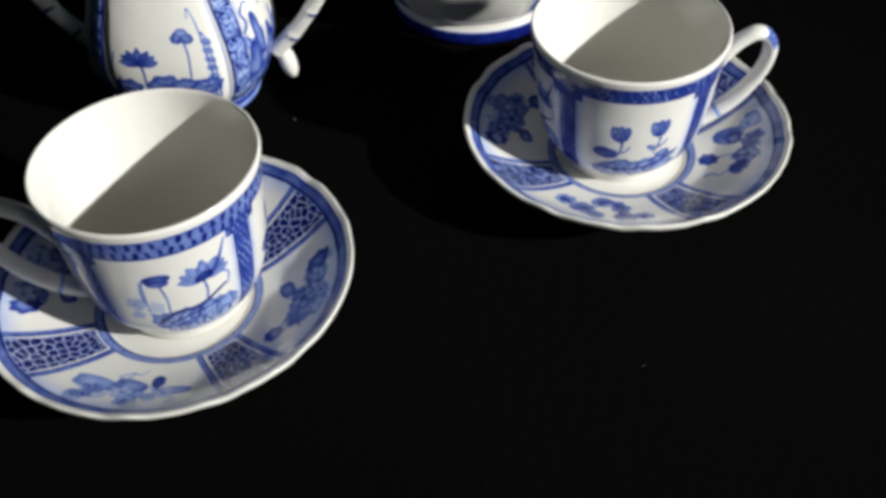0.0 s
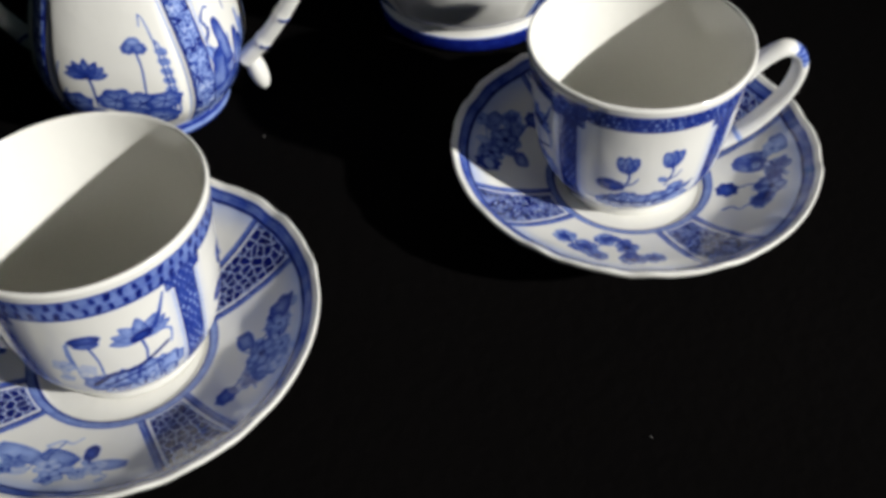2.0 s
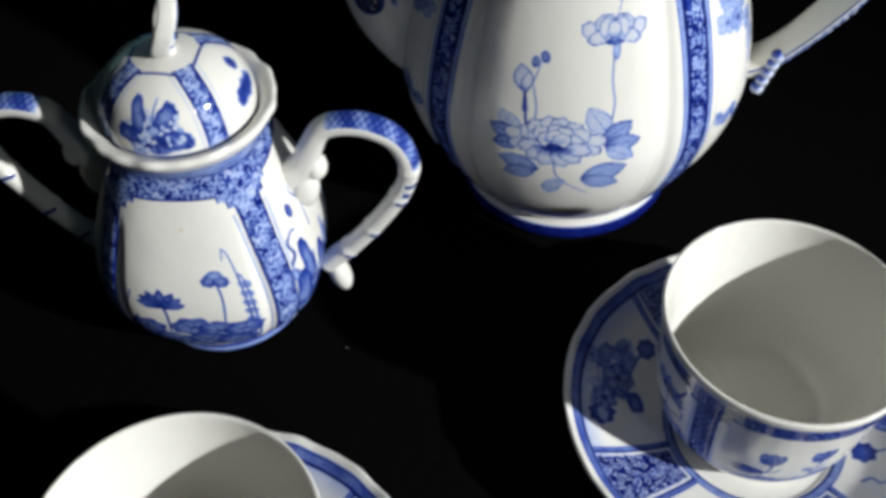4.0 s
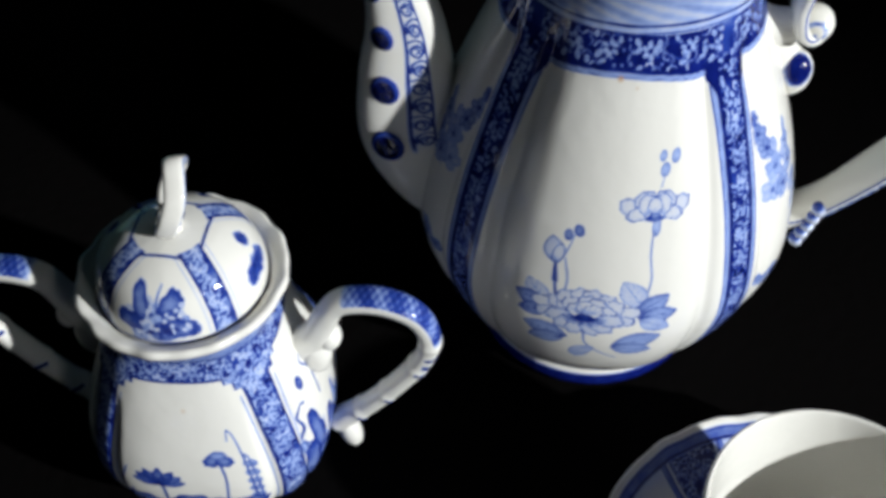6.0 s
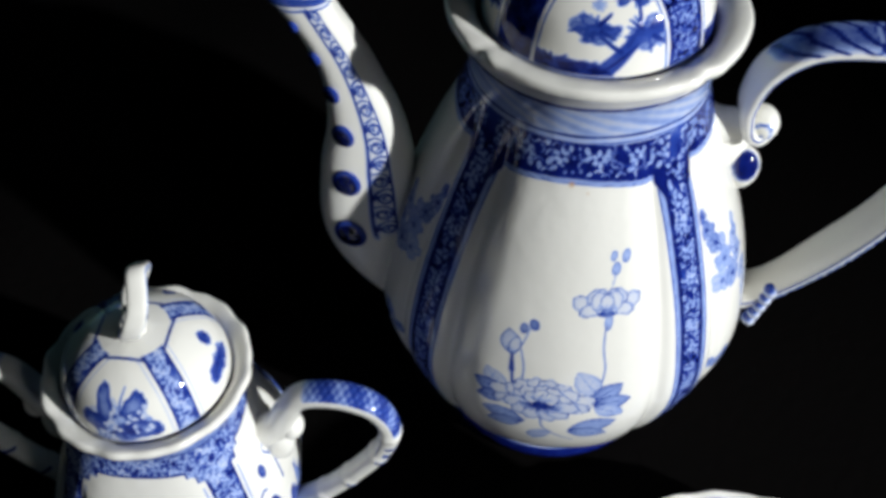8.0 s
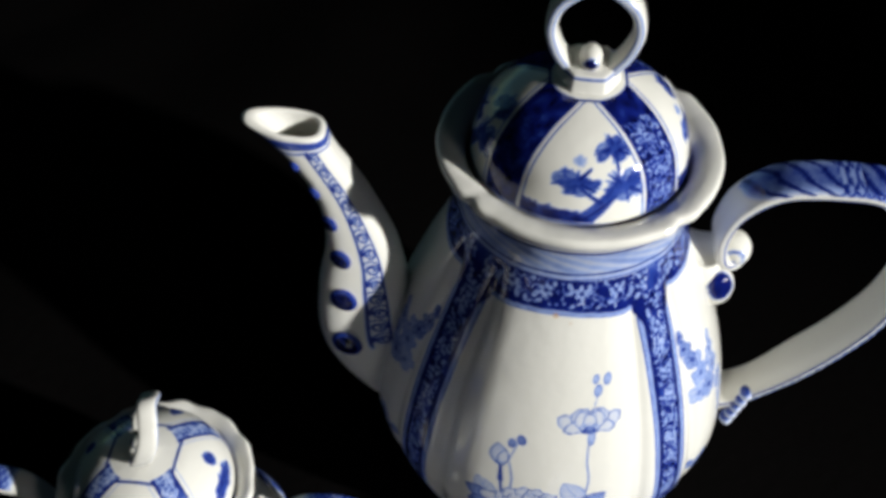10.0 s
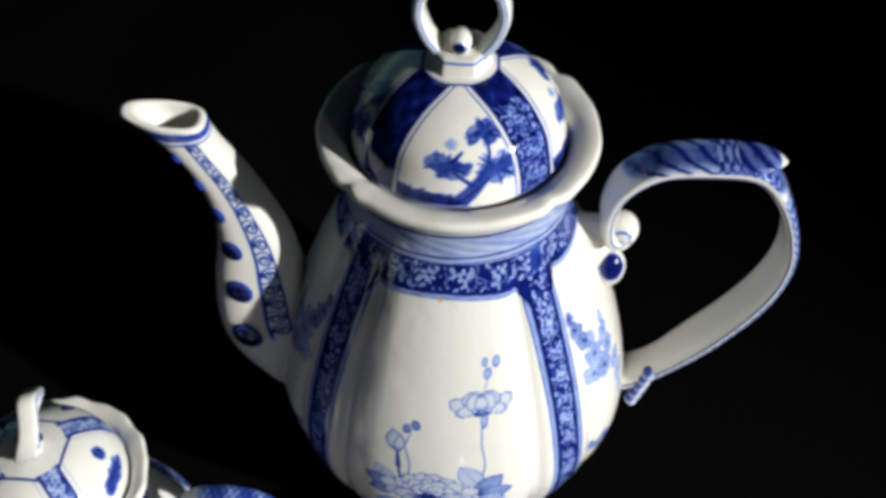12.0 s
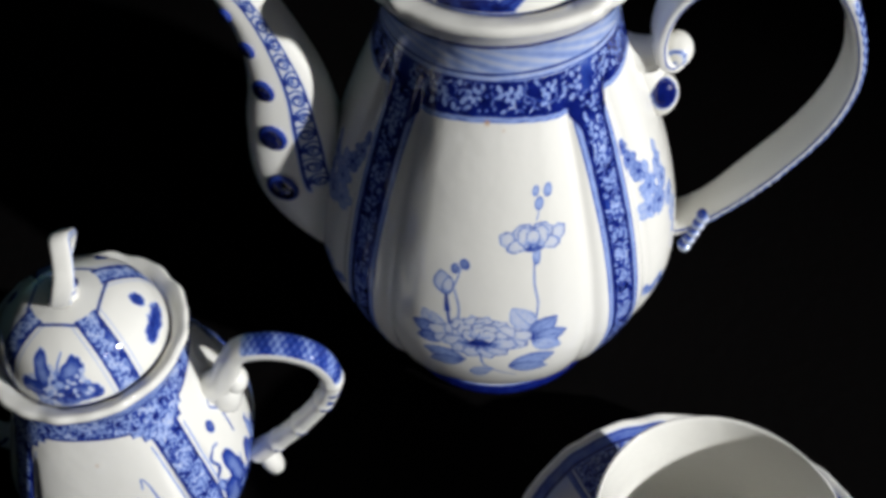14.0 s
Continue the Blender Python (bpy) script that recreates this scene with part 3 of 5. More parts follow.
# ---- saucers and cups ----
def saucer(m, turn, dabbed, seed):
    t = thing("saucer", m, "blue and white porcelain saucer with four flower panels on black cloth", "saucer", "saucers of the tea set")
    prof = [(0.0005, 0.0048), (0.014, 0.0046), (0.0235, 0.0050), (0.0262, 0.0064), (0.036, 0.0092), (0.046, 0.0135), (0.054, 0.0184), (0.0590, 0.0224), (0.0602, 0.0230),
            (0.0606, 0.0222), (0.0592, 0.0198), (0.050, 0.0134), (0.036, 0.0066), (0.029, 0.0042), (0.0285, 0.0020)]

    def shape(th, r, z, s):
        k = np.clip((r - 0.048) / 0.012, 0, 1)
        wave = np.cos(np.radians(th * 20)) + 0.6 * np.cos(np.radians(th * 33 + 40 * seed))
        return r * (1 + 0.0013 * k * wave), z + 0.00030 * k * wave

    def paint(th, v, r, z):
        top = v < 64.5
        a = off_centre(th, turn)
        x = np.radians(a) * r
        half = 2.6 + 0.135 * r
        zone = span(r, 27.8, 55.4)
        inside = span(np.abs(x), -1, half - 1.3) * zone * span(r, 29.0, 54.6)
        d = np.zeros_like(r)
        for at, w, dens in ((half, 0.7, 0.8), (half + 1.6, 0.5, 0.55)):
            d = np.maximum(d, line(np.abs(x), at, w, dens) * zone)
        d = np.maximum(d, 0.40 * span(np.abs(x), half - 0.2, half + 1.6) * zone)
        for at, w, dens in ((57.9, 0.6, 0.66), (55.3, 0.8, 0.92), (28.0, 0.5, 0.62), (25.6, 0.7, 0.80)):
            d = np.maximum(d, line(r, at, w, dens))
        d = np.maximum(d, 0.42 * span(r, 55.0, 57.9))
        d = np.maximum(d, 0.34 * span(r, 25.6, 28.0))
        # shade of the steep outer slope, put into the paint as a wash
        d = np.maximum(d, 0.18 * np.clip((r - 47.0) / 8.0, 0, 1) ** 1.6 * span(r, 40, 55.4))
        front = min(range(4), key=lambda k: abs((turn + 45 + 90 * k + 180) % 360 - 180))
        for k in range(4):
            mid = radians(turn + 45 + 90 * k)
            T = np.radians(th)
            lx, ly = r * np.sin(T - mid), r * np.cos(T - mid)
            br = Brush(lx, ly, top & (np.abs(np.degrees(T - mid + np.pi) % 360 - 180) < 40))
            if k == front and seed == 1:      # broad pale leaves, a dark bud and reeds
                br.petal(-13.0, 41.0, 6.0, 3.2, 10, 0.30, 0.44, 0.4, 0.3)
                br.tuft(-12.0, 43.5, 5.0, 2.8, 0.40, 71)
                br.petal(-1.5, 40.5, 5.2, 2.8, 16, 0.36, 0.55, 0.4, 0.3)
                br.tuft(-1.0, 45.0, 5.0, 3.0, 0.50, 72)
                br.petal(6.0, 37.5, 1.7, 2.8, -12, 0.62, 0.8, 0.5, 0.4)
                br.petal(12.5, 42.0, 5.2, 2.2, -8, 0.34, 0.52, 0.4, 0.4)
                br.stroke([(6.3, 39.5), (7.5, 43), (4.5, 47)], 0.7, 0.5, 0.62)
                br.stroke([(-3, 46), (-4.5, 40), (-3.0, 34)], 0.6, 0.4, 0.55)
                br.stroke([(-7, 36.5), (-4, 34.0), (-1, 34.5), (1, 32.0)], 1.1, 0.5, 0.20)
                br.spray(-8.0, 46.0, 14, 6, 17, 8, 0.50, 2.0)
                br.spray(7.5, 45.5, 12, 6, 67, 8, 0.50, 2.0)
            elif k == front:    # two loose sprigs of small flowers
                for fx, fy, size, dens in ((-14.0, 41.5, 3.8, 0.44), (-6.5, 44.0, 4.6, 0.58), (-1.5, 38.5, 3.4, 0.50), (-2.0, 47.0, 3.4, 0.55), (6.0, 40.5, 3.8, 0.58), (9.0, 46.0, 4.4, 0.60), (15.0, 44.0, 3.6, 0.52)):
                    fy = 40.5 + 1.45 * (fy - 43)
                    br.tuft(fx, fy, size, size * 1.15, dens, 14 + int(fx))
                    br.blossom(fx, fy, size * 0.9, dens + 0.06, 20 * fx)
                    br.petal(fx, fy, size * 0.55, size * 0.5, 0, 0.55, 0.6)
                br.stroke([(-14, 39), (-9, 42), (-4, 41), (-1, 35), (1.5, 32.5)], 0.9, 0.5, 0.55)
                br.stroke([(4.5, 33.5), (6, 38), (9, 44.0), (14, 42)], 0.9, 0.5, 0.55)
                br.petal(5.0, 33.5, 1.5, 2.2, 8, 0.5, 0.66, 0.4, 0.4)
                br.petal(1.6, 32.4, 2.2, 1.5, 30, 0.5, 0.66, 0.4, 0.4)
                br.petal(-9.0, 44.5, 2.6, 1.4, 20, 0.36, 0.55, 0.4, 0.4)
            elif k == (front + 1) % 4 and seed == 2:      # a heart-shaped leaf, a tulip and a heavy flower
                br.petal(0.5, 33.0, 3.2, 3.4, 20, 0.58, 0.74, 0.5, 0, False, 0.10)
                br.tulip(13.0, 38.5, 4.6)
                br.tuft(12.5, 40.5, 4.0, 3.6, 0.52, 31)
                br.tuft(0.0, 46.0, 6.6, 5.0, 0.56, 32)
                br.tuft(8.5, 47.5, 5.6, 4.2, 0.52, 33)
                br.tuft(-6.5, 44.0, 4.4, 3.2, 0.46, 34)
                br.blossom(0.5, 46.5, 4.0, 0.62, 20)
                br.petal(-5.5, 44.0, 3.6, 2.0, 34, 0.50, 0.68, 0.5, 0.3)
                br.petal(20.0, 46.5, 3.6, 2.4, -20, 0.36, 0.55, 0.5, 0.3)
                br.stroke([(0.5, 35), (2.5, 40), (1.0, 45)], 0.7, 0.5, 0.5)
                br.stroke([(12.5, 42), (9, 45), (5, 47)], 0.7, 0.5, 0.5)
                br.stroke([(-10, 33), (-8.5, 35.5), (-10, 38), (-7, 41)], 0.9, 0.4, 0.42)
                br.spray(16.0, 42.0, 7, 6, 57, 6, 0.44, 2.0)
            else:               # a heavy flower with a bud and a heart-shaped leaf
                br.tuft(-1.0, 44.0, 7.4, 5.6, 0.46, seed * 9 + k)
                br.tuft(8.5, 46.5, 5.6, 4.6, 0.50, seed * 9 + k + 20)
                br.tuft(-10.5, 43.5, 5.4, 4.4, 0.42, seed * 9 + k + 40)
                br.petal(14.5, 46.0, 4.6, 3.2, 32, 0.48, 0.66, 0.5, 0, False, 0.1)
                br.petal(-16.0, 37.5, 3.4, 2.8, 20, 0.50, 0.68, 0.5, 0, False, 0.08)
                br.petal(4.5, 37.0, 3.2, 2.4, -30, 0.44, 0.62, 0.5, 0.3)
                br.petal(-6.0, 50.0, 4.4, 2.2, 14, 0.34, 0.52, 0.5, 0.3)
                br.blossom(-1.0, 44.0, 4.6, 0.60, 20)
                br.blossom(8.5, 46.5, 3.8, 0.60, 50)
                br.stroke([(-16, 38), (-9, 40), (-2, 41), (8, 44)], 0.8, 0.5, 0.5)
                br.stroke([(4.5, 38), (3, 41), (-1, 43)], 0.7, 0.4, 0.5)
                br.spray(3.0, 49.5, 20, 6, seed * 10 + k, 9, 0.44, 2.4)
            d = np.maximum(d, br.d)
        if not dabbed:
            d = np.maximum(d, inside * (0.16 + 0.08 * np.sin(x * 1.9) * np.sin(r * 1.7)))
        w = top.astype(float)
        return stacked(d * w, None if dabbed else inside * w, inside * w if dabbed else None)
    lathe("dish", prof, t, rows=200, front=540, back=420, half=125, shape=shape, paint=paint, ref=0.045, dense=0.066, flip=True)
    lathe("foot_ring", [(0.0005, 0.0030), (0.0235, 0.0030), (0.0255, 0.0026), (0.0262, 0.0004), (0.0283, 0.0004), (0.0290, 0.0045)], t, rows=30, front=90, back=30)
    return t


def cup(m, handle_at, motif):
    t = thing("teacup", m, "empty blue and white porcelain teacup standing on its saucer", "cup", "cups of the tea set")
    prof = [(0.0222, 0.0052), (0.0255, 0.0080), (0.0298, 0.0165), (0.0320, 0.029), (0.0333, 0.042), (0.0349, 0.0553), (0.03515, 0.0566),
            (0.0345, 0.0572), (0.0338, 0.0564), (0.0318, 0.042), (0.0304, 0.029), (0.0280, 0.0165), (0.0235, 0.0085), (0.017, 0.0062), (0.0005, 0.0055)]

    def paint(th, v, r, z):
        out = (v < 53.0)
        a = off_centre(th, 45)
        x = np.radians(a) * 33.0
        wide = 3.5
        low = 47.4 if motif else 48.4
        rim = span(z, low, 54.0)
        bands = span(np.abs(x), -1, wide) * span(z, 7.4, low + 0.7)
        corner = span(np.abs(x), -1, wide + 2.6) * span(z, low - 3.4, low + 0.7)
        # upright dabs on a wash in one rim, rows of white flecks in the other; flecked bands
        u = np.radians(th) * 33.0
        shake = 0.45 * np.sin(u * 1.3 + z) + 0.35 * np.sin(u * 0.47 - 0.8 * z)
        row = np.floor((z - low) / 3.3)
        dabs = np.clip(2.2 * np.cos((u + 0.5 * shake) * 2 * np.pi / (3.2 + 0.25 * row) + 2.2 * row) * np.cos(((z - low + 0.5 * shake) / 3.3 % 1 - 0.5) * np.pi) - 0.30, 0, 1)
        fleck = np.clip(2.6 * np.cos((u + shake) * 2 * np.pi / 2.1 + np.pi * np.floor((z - low) / 1.9)) * np.cos(((z - low) / 1.9 % 1 - 0.5) * np.pi) - 1.1 + 0.6 * np.sin(u * 0.37 + 2 * motif), 0, 1)
        scale = np.clip(2.4 * np.cos((x + 0.5 * shake) * 2 * np.pi / 2.3 + np.pi * np.floor(z / 2.1)) * np.cos((z / 2.1 % 1 - 0.5) * np.pi) - 0.9 + 0.5 * np.sin(z * 0.4 + th * 0.02), 0, 1)
        d = rim * (0.38 + 0.40 * dabs if motif else 0.66 - 0.40 * fleck)
        d = np.maximum(d, np.maximum(bands, corner * (1 - rim)) * ((0.56 if motif else 0.66) - 0.30 * scale))
        for at, w, dens in ((54.1, 0.45, 0.75), (low, 0.55, 0.85)):
            d = np.maximum(d, line(z, at, w, dens))
        d = np.maximum(d, line(np.abs(x), wide, 0.5, 0.85) * span(z, 10, low - 3.0))
        d = np.maximum(d, line(np.abs(x), wide + 2.6, 0.5, 0.8) * span(z, low - 3.4, low))
        d = np.maximum(d, line(z, low - 3.4, 0.45, 0.8) * span(np.abs(x), wide, wide + 2.6))
        d = np.maximum(d, line(np.abs(x), wide + 1.2, 0.3, 0.35) * span(z, 10, low - 4.4))
        d = np.maximum(d, line(z, 7.4, 0.5, 0.6))
        d = np.maximum(d, 0.09 * np.clip(1 - (np.abs(x) - wide) / 4.5, 0, 1) * span(np.abs(x), wide, 9) * span(z, 8, 46))
        for k in range(4):
            br = Brush(np.radians(off_centre(th, 90 * k, 1)) * 31.0, z, out)
            if (k + motif) % 2 == 0:
                for fx, fz in ((-5.0, 33.5), (8.0, 35.5)):
                    br.tulip(fx, fz, 3.3)
                    br.petal(fx, fz - 0.6, 2.2, 2.2, 0, 0.42, 0.5)
                    br.stroke([(fx, fz - 2.2), (fx + 0.9, fz - 6), (fx - 0.8, fz - 12.0)], 0.7, 0.5, 0.66)
                    br.stroke([(fx - 0.2, fz - 9.5), (fx + 2.2, fz - 8.5), (fx + 3.6, fz - 6.0)], 0.8, 0.4, 0.6)
                    br.leaf(fx - 0.4, fz - 10, 3.6, 145, 0.5, 0.7)
                br.petal(-9.6, 23.5, 4.2, 2.7, -8, 0.60, 0.76)
                for fx, fz, size in ((-8.0, 17.0, 3.0), (-4.0, 18.5, 3.4), (0.5, 17.5, 3.2), (5.5, 18.5, 3.4), (10.0, 19.0, 3.2), (14.0, 20.0, 2.6), (11.0, 22.5, 2.4)):
                    br.petal(fx, fz, size, size * 0.62, 8, 0.34, 0.74, 0.4, 0, False, 0.1)
                br.mound(1.6, 12.5, 28, 9.0, 0.52, 3)
                br.stroke([(-11, 15.5), (-3, 14.5), (5, 15.5), (17.5, 22.0)], 1.1, 0.7, 0.78)
            else:
                br.lotus(9.6, 33.6, 7.4, 0.36, 0.60)
                br.petal(9.6, 34.2, 3.0, 1.7, 10, 0.7, 0.8)
                br.stroke([(9.0, 34), (9.6, 28), (8.4, 22)], 0.6, 0.5, 0.6)
                br.stroke([(13.0, 35), (15.6, 40), (17.4, 45)], 1.8, 0.5, 0.5)
                br.stroke([(14.5, 33), (17, 31), (16.4, 26)], 0.9, 0.4, 0.4)
                br.petal(-3.6, 38.2, 3.8, 1.7, 4, 0.6, 0.76)
                br.petal(-3.6, 36.4, 3.0, 1.5, 0, 0.5, 0.66)
                br.stroke([(-3.4, 36), (-2.4, 29), (-2.8, 22)], 0.55, 0.45, 0.55)
                br.reed(-8.6, 22, 17, 0.7, 0.40)
                br.stroke([(-8.2, 37), (-9.0, 31), (-8.0, 25)], 1.0, 0.5, 0.34)
                br.spray(-9.0, 25.0, 8, 7, 77, 8, 0.28, 1.6)
                br.mound(5.0, 16.5, 24, 9.5, 0.52, 5)
                br.mound(6.0, 11.5, 20, 7.5, 0.58, 6)
                br.stroke([(-6.5, 18.0), (-1, 22.2), (6, 22.6), (15.5, 27.0)], 1.5, 0.9, 0.84)
                br.stroke([(-4, 17.0), (4, 19.8), (13, 21.0)], 1.0, 0.5, 0.7)
            d = np.maximum(d, br.d)
        return stacked(d * out)
    lathe("bowl", prof, t, rows=200, front=430, back=80, half=112, paint=paint, dense=0.054, rest=60)
    lathe("foot", [(0.0005, 0.0028), (0.017, 0.0028), (0.0195, 0.0006), (0.0214, 0.0006), (0.0221, 0.0036), (0.0232, 0.0066)], t, rows=30, front=90, back=30)
    w, side = along(handle_at)

    def strokes(s, ang, length):
        top = line(s, length * 0.35, 6.5, 0.78) * (np.abs(ang) < 100) * (0.55 + 0.45 * np.sin(s * 3.1) * np.cos(ang * 0.07))
        ends = line(s, length * 0.86, 0.8, 0.6) + line(s, length * 0.93, 2.2, 0.55) * (np.abs(ang) < 70)
        return stacked(np.clip(top + ends, 0, 1))
    sweep("handle", [(*(w * r + np.array((0, 0, z))), ww, hh) for r, z, ww, hh in (
        (0.0328, 0.0345, .0040, .0030), (0.0365, 0.0395, .0036, .0027), (0.0415, 0.0448, .0034, .0025), (0.0475, 0.0478, .0034, .0025), (0.0523, 0.0450, .0034, .0025),
        (0.0540, 0.0385, .0034, .0025), (0.0515, 0.0290, .0034, .0025), (0.0440, 0.0185, .0036, .0026), (0.0350, 0.0115, .0036, .0026), (0.0288, 0.0098, .0040, .0026))], t, side_way=side, paint=strokes)
    return t


def along(axis_deg):
    """The way out from the middle at that angle, and the way across it."""
    a = radians(axis_deg)
    return np.array((math.sin(a), -math.cos(a), 0)), (math.cos(a), math.sin(a), 0)


saucer(pose(-0.0975, 0.2257, 0), 38, True, 1)
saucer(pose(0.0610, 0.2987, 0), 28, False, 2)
cup(pose(-0.0963, 0.2303, 0.0046, 0, 0, 16) @ Matrix.Diagonal((1.0, 1.0, 1.06, 1.0)), -94, 1)
cup(pose(0.0597, 0.3032, 0.0046, 2.0), 97, 0)


# ---- coffee pot ----
pot = thing("coffee_pot", pose(0.0085, 0.4232, -0.0003, 0, -1.1, -7), "tall blue and white porcelain coffee pot with its lid on", "coffee pot")


def pot_shape(th, r, z, s):
    """Four cushioned panels with grooves beside the upright bands, and pinches in the lip."""
    a = np.abs(off_centre(th, 45))
    fade = np.clip((z - 0.012) / 0.016, 0, 1) * np.clip((0.146 - z) / 0.016, 0, 1)
    ease = np.clip((a - 11.0) / 15.0, 0, 1)
    cushion = ease * ease * (3 - 2 * ease)
    groove = np.exp(-((a - 12.0) / 2.8) ** 2)
    out = r + fade * (0.0012 * cushion - 0.0013 * groove - 0.0006)
    lip = np.clip((z - 0.160) / 0.006, 0, 1)
    q = off_centre(th, 45)
    dent = np.exp(-(q / 3.4) ** 2) - 0.28 * np.exp(-((np.abs(q) - 7.5) / 3.4) ** 2)
    wave = 0.25 * np.cos(np.radians(th * 9 + 20)) + 0.2 * np.cos(np.radians(th * 17))
    return out - lip * np.clip((r - 0.034) / 0.004, 0, 1) * (0.0011 * dent - 0.0003 * wave), z - lip * (0.0003 * dent - 0.0002 * wave)


def pot_paint(th, v, r, z):
    out = v < 222.0
    a = off_centre(th, 45)
    x = np.radians(a) * np.maximum(r, 20)
    ax = np.abs(x)
    d = np.zeros_like(r)
    half = 4.3
    zone = span(z, 13.0, 140.0)
    band = span(ax, -1, half) * zone
    border_low = 138.0 - 3.8 * (off_centre(th, 0) / 45) ** 2
    border = span(z, border_low, 147.8)
    corner = span(ax, -1, half + 3.0 * np.clip((z - 126) / 7, 0, 1) ** 2) * span(z, 124, 139)
    ground = np.maximum(np.maximum(band, border), corner)
    # white scrolls left open in cobalt, which runs lighter in places
    pale = np.zeros_like(r)
    for sgn, seed in ((-1, 5), (1, 8)):
        pale = np.maximum(pale, scrollwork(x * 0.95, z, 6.4, 15.0, 139.0, 4.9, seed, out & (ax < half - 0.9) & (np.sign(th) == sgn)))
    run = np.radians(th) * 36.0
    pale = np.maximum(pale, scrollwork(z - 142.6, run, 8.6, -72.0, 72.0, 6.0, 12, out & (border > 0.5) & (ax > 2.2) & (np.abs(th) < 118)))
    tone = 0.74 + 0.10 * np.sin(z * 0.31 + 2.0 * np.sin(th * 0.11)) + 0.08 * np.sin(run * 0.5 + z * 0.7)
    tone = tone - 0.20 * np.clip((24.0 - z) / 10.0, 0, 1) - border * (0.22 * np.clip((z - 140.5) / 6.0, 0, 1) + 0.15 * np.clip(1.2 - np.abs(th) / 40, 0, 1))
    tone = np.where(ax > half - 1.5, np.maximum(tone, 0.80), tone)
    d = ground * tone * (1 - 0.90 * pale)
    # the dark knot where band and border meet
    d = np.maximum(d, 0.98 * np.clip((1.3 - np.hypot(x, (z - 136.8) * 0.75)) / 0.4, 0, 1))
    d = np.maximum(d, line(ax, half + 0.1, 0.6, 0.82) * span(z, 13, border_low))
    d = np.maximum(d, line(ax, half + 2.0, 0.45, 0.58) * span(z, 15, border_low - 1))
    d = np.maximum(d, 0.27 * span(ax, half + 0.3, half + 1.9) * span(z, 14, border_low))
    d = np.maximum(d, line(z - border_low, 0.3, 1.1, 0.80) * (ax > half))
    d = np.maximum(d, 0.27 * span(z - border_low, -1.4, -0.2) * (ax > half + 1))
    d = np.maximum(d, line(z - border_low, -1.5, 0.4, 0.50) * (ax > half + 2))
    # washed neck between dark lines
    for at, w, dens in ((148.0, 0.5, 0.62), (150.2, 0.7, 0.80), (160.6, 1.5, 0.78)):
        d = np.maximum(d, line(z, at + 0.3 * np.sin(th * 0.06), w, dens) * out)
    neck = 0.19 + 0.05 * np.sin(th * 0.35 + z * 1.7) + 0.10 * np.clip(np.sin(th * 0.16 + z * 0.55) - 0.4, 0, 1)
    d = np.maximum(d, neck * span(z, 150, 161) * out)
    d = np.maximum(d, 0.20 * span(z, 148, 150) * out)
    # deep blue foot, white moulding over it
    d = np.maximum(d, 0.76 * span(z, -1, 6.6))
    d = np.maximum(d, line(z, 12.2, 0.9, 0.9) * out)
    stain = np.zeros_like(r)
    for t0, z0, q in ((-2.2, 136.2, 0.55), (4.6, 134.2, 0.30)):
        stain = np.maximum(stain, np.clip(1.3 - np.hypot(np.radians(th - t0) * 37, z - z0) / (q * 1.6), 0, 1) * (0.5 + 0.5 * (q > 0.5)))
    for k in range(4):
        br = Brush(np.radians(off_centre(th, 90 * k, 1)) * 53.0, z - 5.0, out)
        if k % 2 == 0:
            br.stroke([(-2.0, 55), (-1.0, 49), (3, 44), (8, 40)], 0.45, 0.3, 0.52)
            br.stroke([(-9.0, 64), (-10.6, 69), (-11.2, 74)], 0.9, 0.7, 0.58)
            br.stroke([(-8.6, 66), (-8.0, 74), (-9.4, 81)], 0.5, 0.4, 0.45)
            br.stroke([(-11.2, 73), (-11.8, 79)], 1.7, 0.7, 0.6)
            br.petal(-12.6, 82.8, 4.4, 2.9, 104, 0.16, 0.74, 0.3, 0.95, True, 0, 0.7)
            br.petal(-11.4, 82.0, 3.4, 1.6, 78, 0.12, 0.66, 0.25, 0.9, True, 0, 0.7)
            br.stroke([(-10, 81), (-8.6, 86), (-8.0, 89)], 0.4, 0.3, 0.45)
            br.petal(-9.6, 88.6, 1.1, 1.6, 0, 0.4, 0.6)
            br.petal(-6.9, 90.4, 1.3, 1.7, 20, 0.4, 0.6)
            br.stroke([(7.5, 63), (12.0, 68), (13.6, 76), (12.8, 84), (13.0, 92)], 0.45, 0.35, 0.50)
            br.leaf(12.5, 66.0, 11.0, 122, 0.26, 0.5)
            br.leaf(11.0, 63.5, 10.0, 40, 0.56, 0.74)
            br.leaf(11.5, 62.0, 10.0, 6, 0.56, 0.74)
            br.leaf(12.0, 61.0, 9.0, -30, 0.34, 0.54)
            br.leaf(-12.0, 63.0, 10.0, 128, 0.22, 0.46)
            br.leaf(-12.0, 62.0, 9.5, 160, 0.6, 0.76)
            br.leaf(-11.5, 61.0, 8.5, 196, 0.6, 0.76)
            br.leaf(-6.0, 51.0, 12.0, 168, 0.5, 0.6)
            br.leaf(-7.0, 50.0, 10.0, 200, 0.5, 0.6)
            br.leaf(6.0, 48.5, 13.0, 22, 0.5, 0.6)
            br.leaf(6.0, 47.5, 11.0, -14, 0.5, 0.6)
            br.leaf(-2.0, 46.5, 8.0, 262, 0.32, 0.50)
            br.leaf(1.0, 47.0, 8.0, 225, 0.30, 0.50)
            br.peony(-2.2, 62.0, 10.2)
            br.rose(13.0, 99.0, 7.0)
            for bx, bz, q in ((15.4, 108.8, 1.3), (18.6, 112.2, 1.3), (14.6, 112.5, 1.0)):
                br.petal(bx, bz, q, q * 1.4, -15, 0.26, 0.46)
